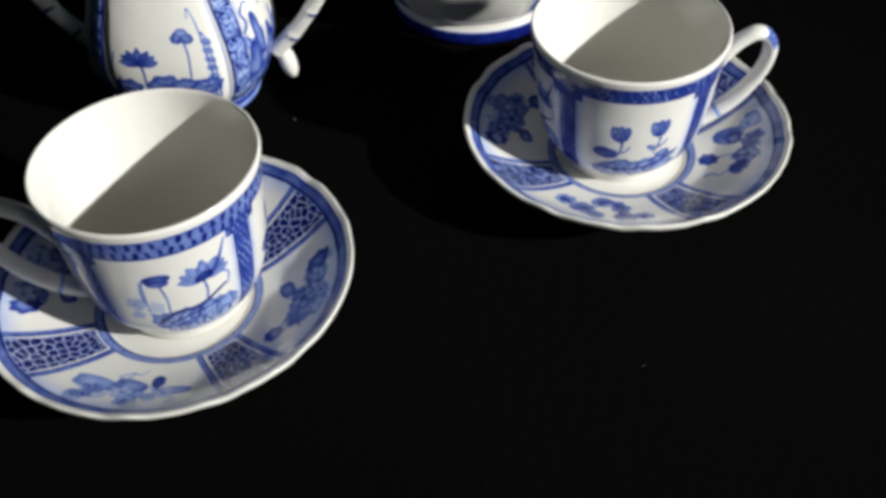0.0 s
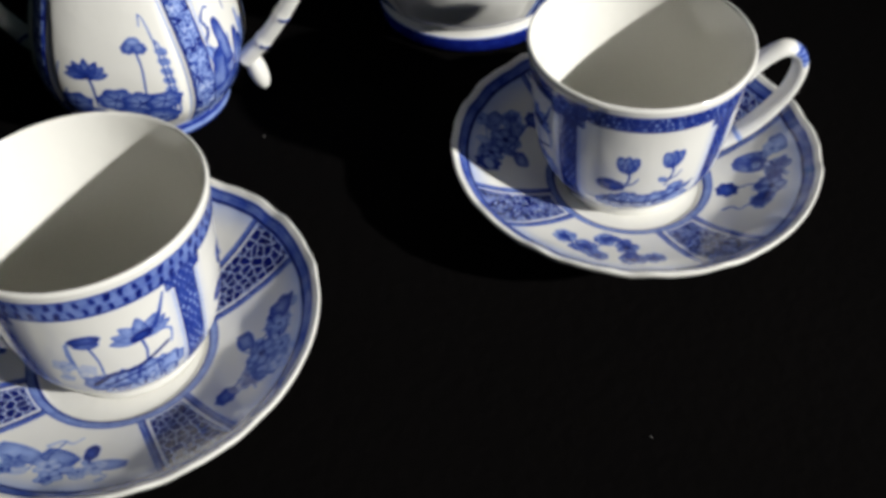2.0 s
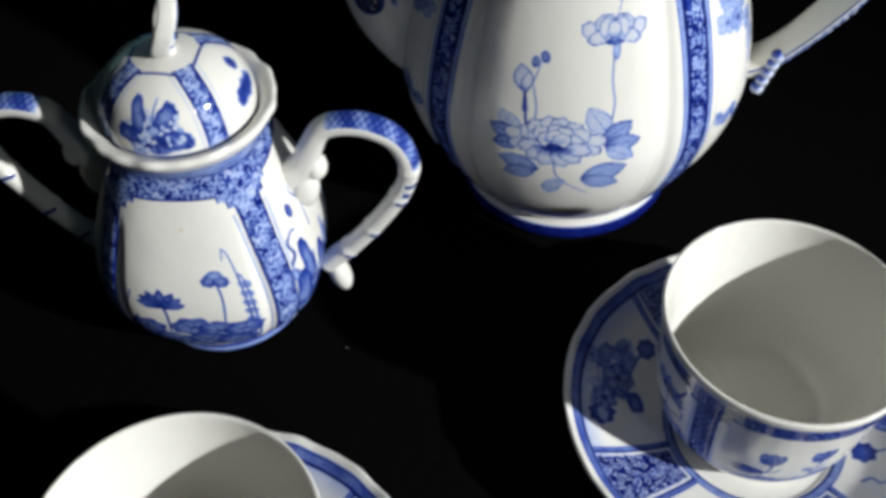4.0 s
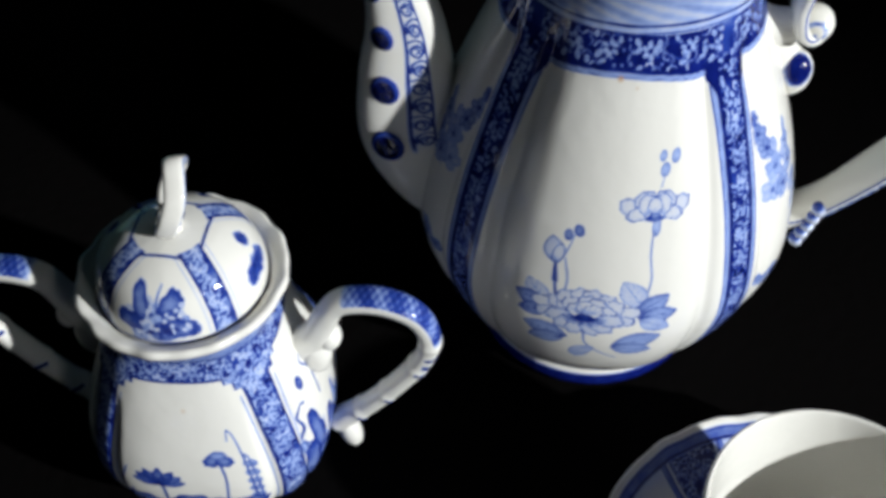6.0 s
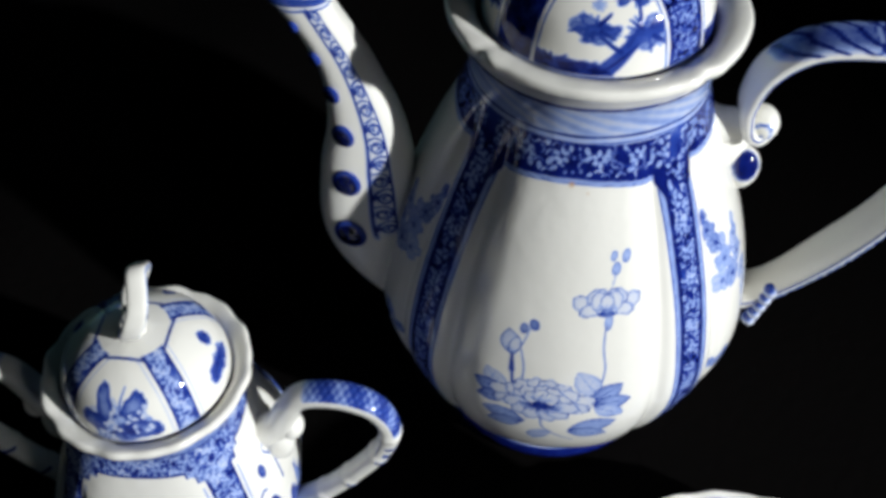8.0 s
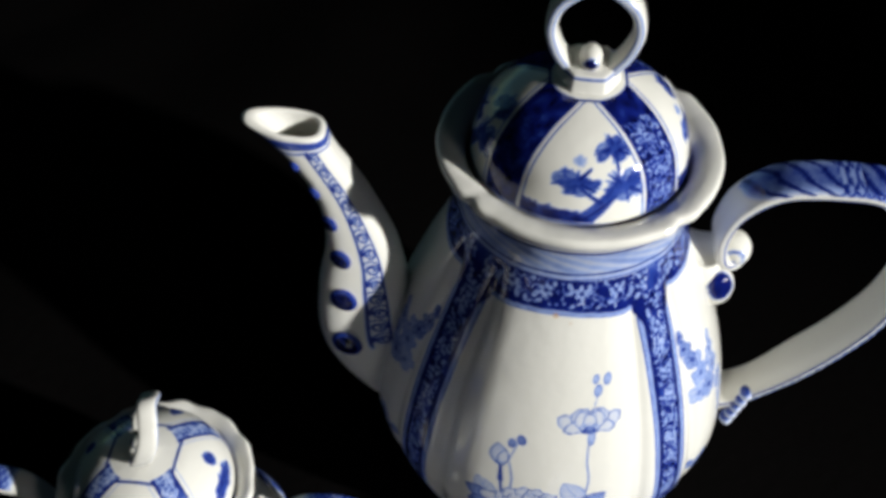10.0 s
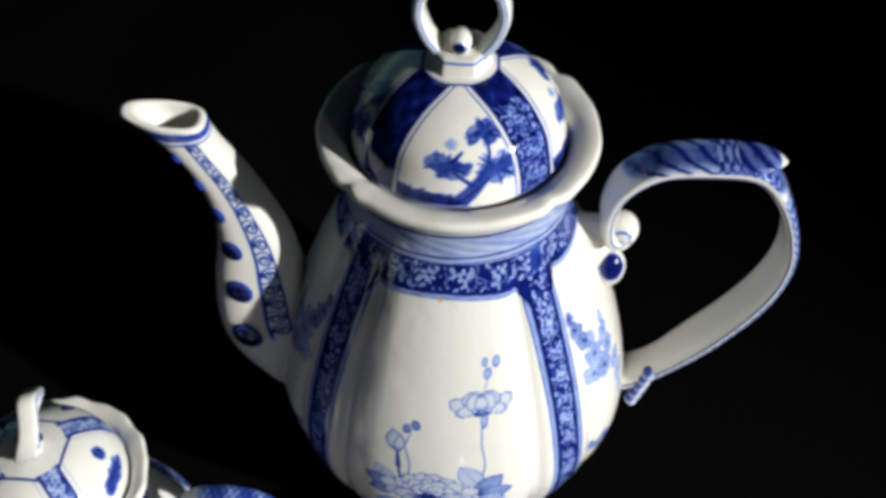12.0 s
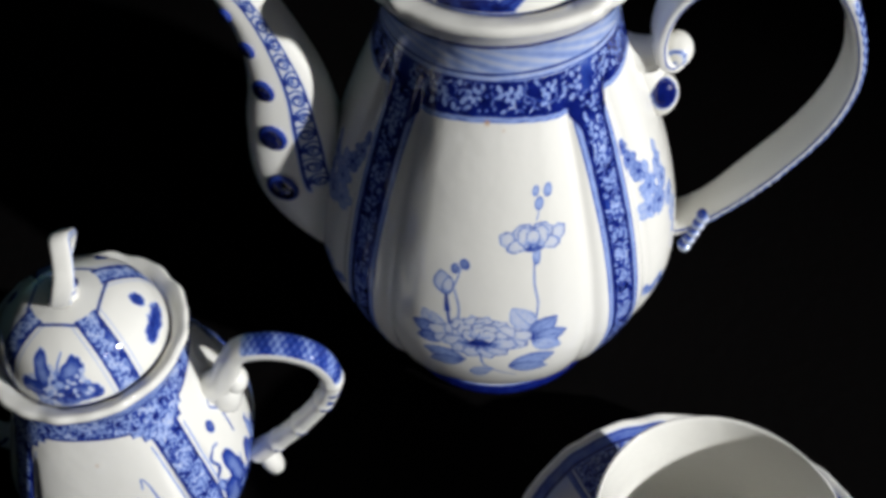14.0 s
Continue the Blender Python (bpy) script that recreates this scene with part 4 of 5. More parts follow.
            br.stroke([(14.4, 104), (15.4, 107.5)], 0.35, 0.25, 0.4)
        else:
            sgn = -1 if k == 1 else 1
            # a branch that hangs from beside the band towards the handle
            br.stroke([(sgn * 31, 112), (sgn * 27, 100), (sgn * 20, 90), (sgn * 13, 74)], 0.6, 0.4, 0.46)
            for fx, fz, size, dens in ((31.0, 103.0, 1.8, 0.62), (29.5, 98.0, 2.6, 0.60), (27.0, 93.0, 2.8, 0.58), (24.5, 86.0, 3.4, 0.44), (26.5, 79.0, 3.6, 0.36), (21.0, 78.0, 3.6, 0.52), (17.0, 90.0, 2.6, 0.46), (16.5, 83.0, 3.2, 0.50), (13.5, 74.0, 3.2, 0.44), (12.0, 66.0, 3.4, 0.36)):
                br.blossom(sgn * fx, fz + 8, size * 1.1, dens * 0.9, 30 * fx)
                br.tuft(sgn * fx, fz + 8, size * 1.1, size * 1.3, dens * 0.52, 300 + int(fx))
            for fx, fz, turn in ((23.5, 90, 100), (20.0, 86, 70), (16.0, 92, 95), (12.5, 62, 250)):
                br.leaf(sgn * fx, fz + 8, 5.4, turn, 0.32, 0.55)
            br.spray(sgn * 26, 52, 6, 8, 340 + k, 6, 0.52, 1.9)
            br.tuft(sgn * 19, 49, 4.6, 3.0, 0.40, 350 + k)
            br.stroke([(sgn * 29, 49), (sgn * 22, 48), (sgn * 15, 44)], 0.6, 0.4, 0.46)
        d = np.maximum(d, br.d * (ax > half + 2.2))
    d = np.where(out, d, 0)
    return np.concatenate([stacked(d), stain[..., None] * out[..., None]], -1)


lathe("body", [(0.0385, 0.0100), (0.0405, 0.0118), (0.0455, 0.0180), (0.0548, 0.034), (0.0602, 0.052), (0.0602, 0.068), (0.0547, 0.092), (0.0454, 0.117), (0.0374, 0.135), (0.0341, 0.148), (0.0349, 0.158), (0.0380, 0.1648), (0.0401, 0.1668), (0.0407, 0.1686), (0.0398, 0.1701),
               (0.0368, 0.1700), (0.0338, 0.1687), (0.0320, 0.1664), (0.0314, 0.1600), (0.0308, 0.150)], pot, rows=560, front=690, back=70, half=112, shape=pot_shape, paint=pot_paint, ref=0.048, dense=0.226)
lathe("foot", [(0.0005, 0.003), (0.030, 0.003), (0.0365, 0.0004), (0.0395, 0.0004), (0.0408, 0.0030), (0.0402, 0.0068), (0.0390, 0.0086), (0.0388, 0.0112)], pot, "cobalt blue glazed foot with a white moulding", rows=50, front=160, back=50,
      paint=lambda th, v, r, z: stacked(0.76 * span(z, -1, 6.9)))


def lid_paint(half_deg, low, inner, kind):
    def paint(th, v, r, z):
        th = th - (3.5 if kind == "pine" else 0.0)
        x = np.radians(off_centre(th, 45)) * r
        flat = r * np.cos(np.radians(off_centre(th, 0)))
        zone = span(z, low + 1.4, 999) * span(r, inner, 999)
        g = span(np.abs(x), -1, half_deg) * zone
        pale = scrollwork(x, v, half_deg * 1.7, 3.0, 36.0, 3.6, 21, (g > 0.5) & (np.abs(th) < 150))
        fresh = np.where((th > 0) | (kind != "pine"), 0.85, 0.25)     # one band is painted almost solid
        tone = (0.86 if kind == "pine" else 0.52) + 0.12 * np.sin(v * 0.8 + 1.3 * np.sin(x * 0.9))
        d = line(np.abs(x), half_deg + 0.2, 0.5, 0.85) * zone
        d = np.maximum(d, line(np.abs(x), half_deg + 1.7, 0.4, 0.6 if kind == "pine" else 0.16) * zone)
        d = np.maximum(d, line(flat, inner, 0.6, 0.85) * (np.abs(x) > half_deg))
        d = np.maximum(d, g * tone * (1 - fresh * pale))
        d = np.maximum(d, line(z, low + 0.8, 0.5, 0.75))
        for k in range(4):
            br = Brush(np.radians(off_centre(th, 90 * k, 1)) * 22.5 / (1.14 if kind == "pine" else 1.3), (v - 3.2) / 1.34 if kind == "pine" else v / 1.5, zone > 0.3)
            if kind == "pine":
                # a leaning pine with ragged tufts over a bank
                br.stroke([(-0.5, 4.0), (2.5, 7.5), (5.0, 10.6), (10, 13.5)], 3.4, 2.0, 0.50)
                br.stroke([(0.2, 5.0), (3.0, 7.6), (5.6, 10.2)], 0.8, 0.5, 0.75)
                br.stroke([(4, 10), (6.0, 14), (6.2, 18)], 0.9, 0.6, 0.6)
                br.stroke([(3, 9), (0.5, 11), (-1.0, 12.5)], 0.9, 0.7, 0.66)
                br.tuft(-1.6, 13.4, 4.8, 2.7, 0.56, 31)
                br.tuft(6.0, 19.8, 4.2, 2.9, 0.56, 32)
                br.tuft(7.4, 12.2, 4.0, 3.6, 0.50, 33)
                br.tuft(-1.4, 17.4, 1.3, 1.0, 0.22, 34)
                br.tuft(-8.0, 5.4, 5.4, 2.2, 0.72, 35)
                br.tuft(-2.5, 4.8, 4.6, 1.8, 0.74, 36)
            else:
                # leaves like wings round a dabbed flower; the side panels carry loose sprigs
                if k % 2 == 0:
                    br.tuft(0.4, 6.4, 6.0, 2.6, 0.60, 70 + k)
                    br.spray(0.4, 6.6, 10, 4.5, 70 + k, 14, 0.66, 1.4)
                    br.petal(-3.2, 11.2, 3.6, 1.7, 108, 0.46, 0.70, 0.4, 0.4, False, 0.08)
                    br.petal(3.6, 11.0, 2.9, 1.9, 42, 0.46, 0.70, 0.4, 0.3, False, 0.08)
                    br.petal(-5.4, 7.4, 2.6, 1.6, 168, 0.50, 0.72, 0.4, 0.3, False, 0.08)
                    br.petal(5.2, 6.4, 2.8, 1.7, -14, 0.46, 0.70, 0.4, 0.3, False, 0.08)
                    rnd = random.Random(90 + k)
                    for j in range(26):
                        px, py = rnd.uniform(-6.5, 6.5), rnd.uniform(4.4, 12.0)
                        br.petal(px, py, rnd.uniform(0.5, 1.0), rnd.uniform(0.35, 0.6), rnd.uniform(0, 180), 0.14, 0.20, 0.3, 0, bool(br.d[br.near(px - 0.3, px + 0.3, py - 0.3, py + 0.3)].mean() > 0.3) if len(br.near(px - 0.3, px + 0.3, py - 0.3, py + 0.3)[0]) else False)
                    br.stroke([(0.4, 9.6), (0.7, 12.4), (1.8, 14.6)], 0.7, 0.4, 0.42)
                else:
                    q = 1 if k == 1 else -1
                    br.tuft(q * 2.6, 13.4, 1.9, 1.5, 0.54, 73)
                    br.petal(q * 2.6, 13.4, 1.5, 1.3, 40, 0.46, 0.6, 0.4, 0, False, 0.1)
                    for fx, fy, size in ((-3.4, 8.0, 1.7), (-0.6, 8.6, 2.0), (2.2, 8.6, 1.8)):
                        br.tuft(q * fx, fy, size * 1.2, size, 0.54, 75 + int(fx))
                        br.petal(q * fx, fy, size, size * 0.75, 10, 0.40, 0.5, 0.4, 0, False, 0.12)
            d = np.maximum(d, br.d * (np.abs(x) > half_deg + 1.5))
        return stacked(d)
    return paint


pot_lid = lathe("lid", [(0.0296, 0.1590), (0.0307, 0.1632), (0.0307, 0.1702), (0.0278, 0.1802), (0.0208, 0.1873), (0.0120, 0.1913), (0.0080, 0.1922)], pot, "domed lid painted with pines", rows=150, front=320, back=90, paint=lid_paint(5.5, 166.2, 10.2, "pine"), ref=0.028)


def finial(parent, z, size, turn, breadth=1.0, lean=0.0, collar=1.0):
    """An onion-shaped ring on a six-sided collar, with a button in its foot."""
    a = radians(turn)
    out, side = np.array((math.cos(a), math.sin(a), 0)), (-math.sin(a), math.cos(a), 0)

    def six(th, r, zz, s):
        h = off_centre(th, turn, 6)
        return r * 0.94 / np.cos(np.radians(h * 0.85))
    lathe("collar", [(0.0106 * size * collar, z - 0.0010), (0.0098 * size * collar, z + 0.0008), (0.0092 * size * collar, z + 0.0042 * size), (0.0085 * size * collar, z + 0.0058 * size), (0.0005, z + 0.0060 * size)], parent, rows=30, front=90, back=40, shape=six,
          paint=lambda th, v, r, zz: stacked(line(zz, z * 1000 + 4.9 * size, 0.5, 0.75)))
    pts = ((-0.0060, 0.0048), (-0.0092, 0.0095), (-0.0112, 0.0160), (-0.0098, 0.0225), (-0.0050, 0.0272), (0.0, 0.0300), (0.0050, 0.0272), (0.0098, 0.0225), (0.0112, 0.0160), (0.0092, 0.0095), (0.0060, 0.0048))

    def edge(s, ang, length):
        return stacked(line(np.abs(np.abs(ang) - 90), 22, 14, 0.62))
    sweep("ring", [(*(out * x * size - np.array(side) * (lean * zz / 0.03 - 0.26 * lean * math.sin(zz / 0.03 * 6.0)) + np.array((0, 0, z + zz * size))), 0.0040 * size * breadth, (0.0017 + 0.0006 * (abs(x) < 0.001)) * size) for x, zz in pts], parent, rows=80, sides=24, side_way=side, paint=edge, flat=3.0)
    blob("button", np.array((0, 0, z + 0.0078 * size)) - np.array(side) * 0.0010, (0.0030 * size, 0.0048 * size, 0.0030 * size), parent, "white button with a blue dot", turn=pose(0, 0, 0, 0, 0, turn),
         paint=lambda u: stacked(0.95 * np.clip((0.62 - np.hypot(u[..., 0], u[..., 2])) / 0.1, 0, 1)))


finial(pot_lid, 0.1915, 1.0, 0, 1.0, 0.0, 0.86)

w, side = along(92)


def strap_paint(s, ang, length):
    f = s / length
    top = np.abs(ang) < 80
    # feathered leaves running into a fine net, then dots along the outer edge
    feather = span(f, 0.165 + 0.035 * np.abs(ang - 20) / 80, 0.30, 0.01) * top
    vane = np.abs(((s + 0.10 * ang) / 6.4) % 1.0 - 0.5)
    edge = np.clip(np.abs(ang) / 80, 0, 1)
    leafs = feather * np.where(vane > 0.40 - 0.06 * edge, 0.80, 0.44 - 0.40 * edge ** 1.3)
    cross = np.maximum(np.cos(s * 2.4 + ang * 0.075), np.cos(s * 2.4 - ang * 0.075))
    scales = span(f, 0.295, 0.415 - 0.02 * np.abs(ang) / 80, 0.01) * top
    net = 0.30 + 0.42 * np.clip(2.2 * cross - 1.1, 0, 1)
    outer = span(f, 0.42, 0.92, 0.02) * (np.abs(ang) < 88) * (0.22 + 0.50 * (np.sin(s * 1.7 + 0.03 * ang) * np.cos(ang * 0.06) > 0.05))
    rim = line(np.abs(ang), 104, 10, 0.66) * span(f, 0.02, 0.98, 0.02)
    return stacked(np.clip(np.maximum(np.maximum(scales * net, leafs), np.maximum(outer, rim)), 0, 1))


def beaded(co, c, n, x, ang):
    """A row of small bosses along the lower outer edge."""
    k = np.linspace(0, 1, len(c))
    lift = 0.0007 * np.clip(np.sin(k * 190), 0, 1) * np.clip((k - 0.62) / 0.1, 0, 1)
    return co + n[:, None] * (lift[:, None] * np.clip(np.cos(np.radians(ang)), 0, 1)[None])[..., None]


handle = sweep("handle", [(*(w * r + np.array((0, 0, z))), ww, hh) for r, z, ww, hh in (
    (0.0526, 0.1338, .0040, .0012), (0.0543, 0.1313, .0048, .0016), (0.0513, 0.1286, .0069, .0019), (0.0474, 0.1318, .0084, .0021), (0.0464, 0.1400, .0073, .0022), (0.0496, 0.1508, .0073, .0022), (0.0590, 0.1592, .0073, .0022), (0.0740, 0.1615, .0075, .0023), (0.0870, 0.1600, .0075, .0024),
    (0.0955, 0.1510, .0080, .0022), (0.1015, 0.1380, .0084, .0021), (0.1040, 0.1240, .0084, .0021), (0.1015, 0.1090, .0084, .0021), (0.0940, 0.0930, .0084, .0021), (0.0840, 0.0780, .0084, .0021), (0.0730, 0.0640, .0073, .0022), (0.0640, 0.0570, .0075, .0026), (0.0560, 0.0550, .0060, .0032))],
    pot, "scrolled strap handle with a blue scale pattern", rows=300, sides=64, side_way=side, paint=strap_paint, flat=3.2, bumps=beaded)
sweep("handle_joint", [(*(w * r + np.array((0, 0, z))), ww, hh) for r, z, ww, hh in ((0.0300, 0.1290, .0082, .0125), (0.0355, 0.1288, .0068, .0088), (0.0405, 0.1292, .0060, .0060), (0.0450, 0.1300, .0058, .0044), (0.0490, 0.1305, .0056, .0030))],
      pot, rows=30, sides=28, side_way=side)
sweep("handle_joint", [(*(w * r + np.array((0, 0, z))), ww, hh) for r, z, ww, hh in ((0.0360, 0.1200, .0064, .0130), (0.0410, 0.1190, .0056, .0100), (0.0450, 0.1170, .0050, .0080), (0.0485, 0.1155, .0046, .0066))],
      pot, rows=24, sides=28, side_way=side)
blob("scroll", w * 0.0520 + np.array((0, 0, 0.1312)), (0.0050, 0.0062, 0.0050), handle, paint=lambda u: stacked(0.6 * np.clip(1 - np.abs(np.hypot(u[..., 0], u[..., 2]) - 0.45 - 0.08 * np.arctan2(u[..., 2], u[..., 0])) / 0.1, 0, 1) * (u[..., 1] < 0)))
blob("gem", w * 0.0494 + np.array((0, -0.0016, 0.1150)), (0.0056, 0.0054, 0.0076), handle, "raised drop filled with cobalt blue",
     paint=lambda u: stacked(0.80 * np.clip((u[..., 2] * 0.56 - u[..., 1] * 0.82 + 0.16 * u[..., 0] - 0.72) / 0.05, 0, 1)))
sweep("leaf_tip", [(*(w * r + np.array((0, 0, z))), ww, hh) for r, z, ww, hh in ((0.0740, 0.1622, .0060, .0008), (0.0830, 0.1628, .0066, .0013), (0.0890, 0.1626, .0056, .0015), (0.0930, 0.1620, .0028, .0012), (0.0948, 0.1614, .0006, .0006))],
      handle, rows=40, sides=24, side_way=side, flat=2.4, paint=lambda s, ang, length: stacked((0.40 + 0.36 * (np.sin(s * 1.15 + ang * 0.05) > 0.3)) * span(s, -1, length - 2.6, 0.6) * (np.abs(ang) < 95)))
# ruffles along the strap's outer edge, the lower row curling under
for r0, z0, n, dr, dy, dz, size in ((0.0706, 0.0632, 5, 0.0012, 0.0007, 0.0029, 1.12), (0.0896, 0.0842, 4, 0.0019, 0.0, 0.0026, 1.0)):
    for k in range(n):
        blob("bead", w * (r0 - dr * k) + np.array((0, -0.0054 - dy * k, z0 - dz * k)), (0.0021 * size, 0.0028 * size, 0.0019 * size), handle, rows=10, sides=16, paint=lambda u: stacked(0.10 + 0.42 * np.clip(u[..., 2] * 2.4 - u[..., 0] - 0.9, 0, 1)))

w, side = along(-83.5)


def spout_paint(s, ang, length):
    """A strip of scrolls along the side with ang 90."""
    f = s / length
    mid = 77.0
    strip = span(ang, mid - 11, mid + 11, 3) * span(f, 0.26, 0.95, 0.02)
    d = strip * 0.05
    d = np.maximum(d, line(ang, mid - 11, 2.4, 0.74) * span(f, 0.26, 0.95, 0.02))
    d = np.maximum(d, line(ang, mid + 11, 2.4, 0.74) * span(f, 0.26, 0.95, 0.02))
    # a running scroll: one curl in each bay, turned about from bay to bay
    br = Brush((ang - mid) * 0.22, s, strip > 0.1)
    for i in range(16):
        sgn, y0 = (1 if i % 2 else -1), length * 0.26 + 3.5 + i * 6.6
        br.petal(sgn * 0.25, y0, 1.55, 1.9, 0, 0.03, 0.8, 0.5)
        br.stroke([(sgn * 1.6, y0 + 1.2), (sgn * 0.2, y0 + 0.9), (-sgn * 0.3, y0 - 0.2), (sgn * 0.5, y0 - 0.6)], 0.6, 0.45, 0.72)
        br.stroke([(-sgn * 2.0, y0 - 0.6), (-sgn * 1.5, y0 + 2.4), (sgn * 0.6, y0 + 3.6), (sgn * 2.0, y0 + 3.0)], 0.6, 0.5, 0.74)
    d = np.maximum(d, br.d)
    d = np.maximum(d, line(s, length - 2.6, 2.4, 0.50))
    d = np.maximum(d, line(s, length - 4.2, 0.6, 0.78))
    d = np.maximum(d, line(s, length - 6.0, 0.5, 0.7))
    return stacked(d)


def level_mouth(co, c, n, x, ang):
    """Cuts the mouth level and draws its lip outwards."""
    k = np.clip((np.linspace(0, 1, len(c)) - 0.86) / 0.14, 0, 1) ** 1.6
    t = c[-1] - c[-6]
    t /= np.linalg.norm(t)
    off = (co[-1] - c[-1]) @ np.array(w)
    lift = (c[-1, 2] + 0.0006 + 0.22 * off - co[-1, :, 2]) / t[2]
    pour = 0.0052 * np.clip(-np.cos(np.radians(ang)), 0, 1) ** 3
    return co + (k[:, None] * lift[None])[..., None] * t + (k[:, None] ** 1.5 * pour[None])[..., None] * np.array((w[0], w[1], 0.25))


SPOUT = ((0.0400, 0.0650, .0160, .0200), (0.0520, 0.0708, .0145, .0185), (0.0626, 0.0856, .0120, .0172), (0.0640, 0.1060, .0100, .0152), (0.0640, 0.1235, .0090, .0120), (0.0660, 0.1370, .0080, .0092), (0.0695, 0.1495, .0071, .0073), (0.0752, 0.1618, .0064, .0064), (0.0806, 0.1728, .0066, .0074))
SP = [(*(w * r + np.array((0, 0, z))), ww, hh) for r, z, ww, hh in SPOUT]
spout = sweep("spout", SP, pot, "curved spout with scrolls and dark blue bosses", rows=300, sides=200, side_way=side, paint=spout_paint, flat=2.8, mouth=0.0016, bumps=level_mouth)
sp = spline(SP, 120)
for z0, size in ((0.0885, 1.75), (0.1085, 1.50), (0.1265, 1.20), (0.1420, 0.90), (0.1540, 0.70), (0.1640, 0.55)):
    i = int(np.argmin(np.abs(sp[:, 2] - z0) + (sp[:, 0] > -0.05) * 1.0))
    q, t3 = sp[i], sp[min(119, i + 1), :3] - sp[i - 1, :3]
    t3 /= np.linalg.norm(t3)
    xs = np.array(side) - t3 * (t3 @ np.array(side))
    nn = np.cross(t3, xs)
    up = min(1.0, max(0.0, (z0 - 0.115) / 0.04))     # the upper bosses sit further round, towards the outer edge
    way = xs * (0.97 - 0.27 * up) - nn * (0.24 + 0.47 * up)
    place = q[:3] + xs * q[3] * (0.985 - 0.17 * up) - nn * q[4] * (0.40 + 0.38 * up)
    blob("boss", place, (0.0031 * size, 0.0035 * size, 0.0013), spout, "round dark blue boss", turn=Vector(tuple(way)).to_track_quat("Z", "Y").to_matrix().to_4x4(), rows=18, sides=28,
         paint=lambda u: stacked(np.where(np.hypot(u[..., 0], u[..., 1]) < 0.70, 1.0, 0.55)))

# ---- sugar bowl ----
sugar = thing("sugar_bowl", pose(-0.1150, 0.3560, 0, 0, 0, -4), "lidded blue and white porcelain sugar bowl with two handles", "sugar bowl")
PAN = 4


def sugar_shape(th, r, z, s):
    a = np.abs(off_centre(th, 45 + PAN))
    fade = np.clip((z - 0.008) / 0.010, 0, 1) * np.clip((0.066 - z) / 0.012, 0, 1)
    square = np.cos(np.radians(off_centre(th, PAN) * 4))
    tall = np.clip((z - 0.008) / 0.010, 0, 1) * np.clip((0.086 - z) / 0.006, 0, 1)
    out = r * (1 - 0.040 * tall * square) - fade * 0.0012 * np.exp(-((a - 9.0) / 2.6) ** 2)
    lip = np.clip((z - 0.0855) / 0.003, 0, 1)
    wave = np.cos(np.radians(th * 12)) * 0.5 + np.cos(np.radians(th * 20 + 30)) * 0.35
    return out + lip * 0.00045 * wave, z + lip * 0.00035 * wave


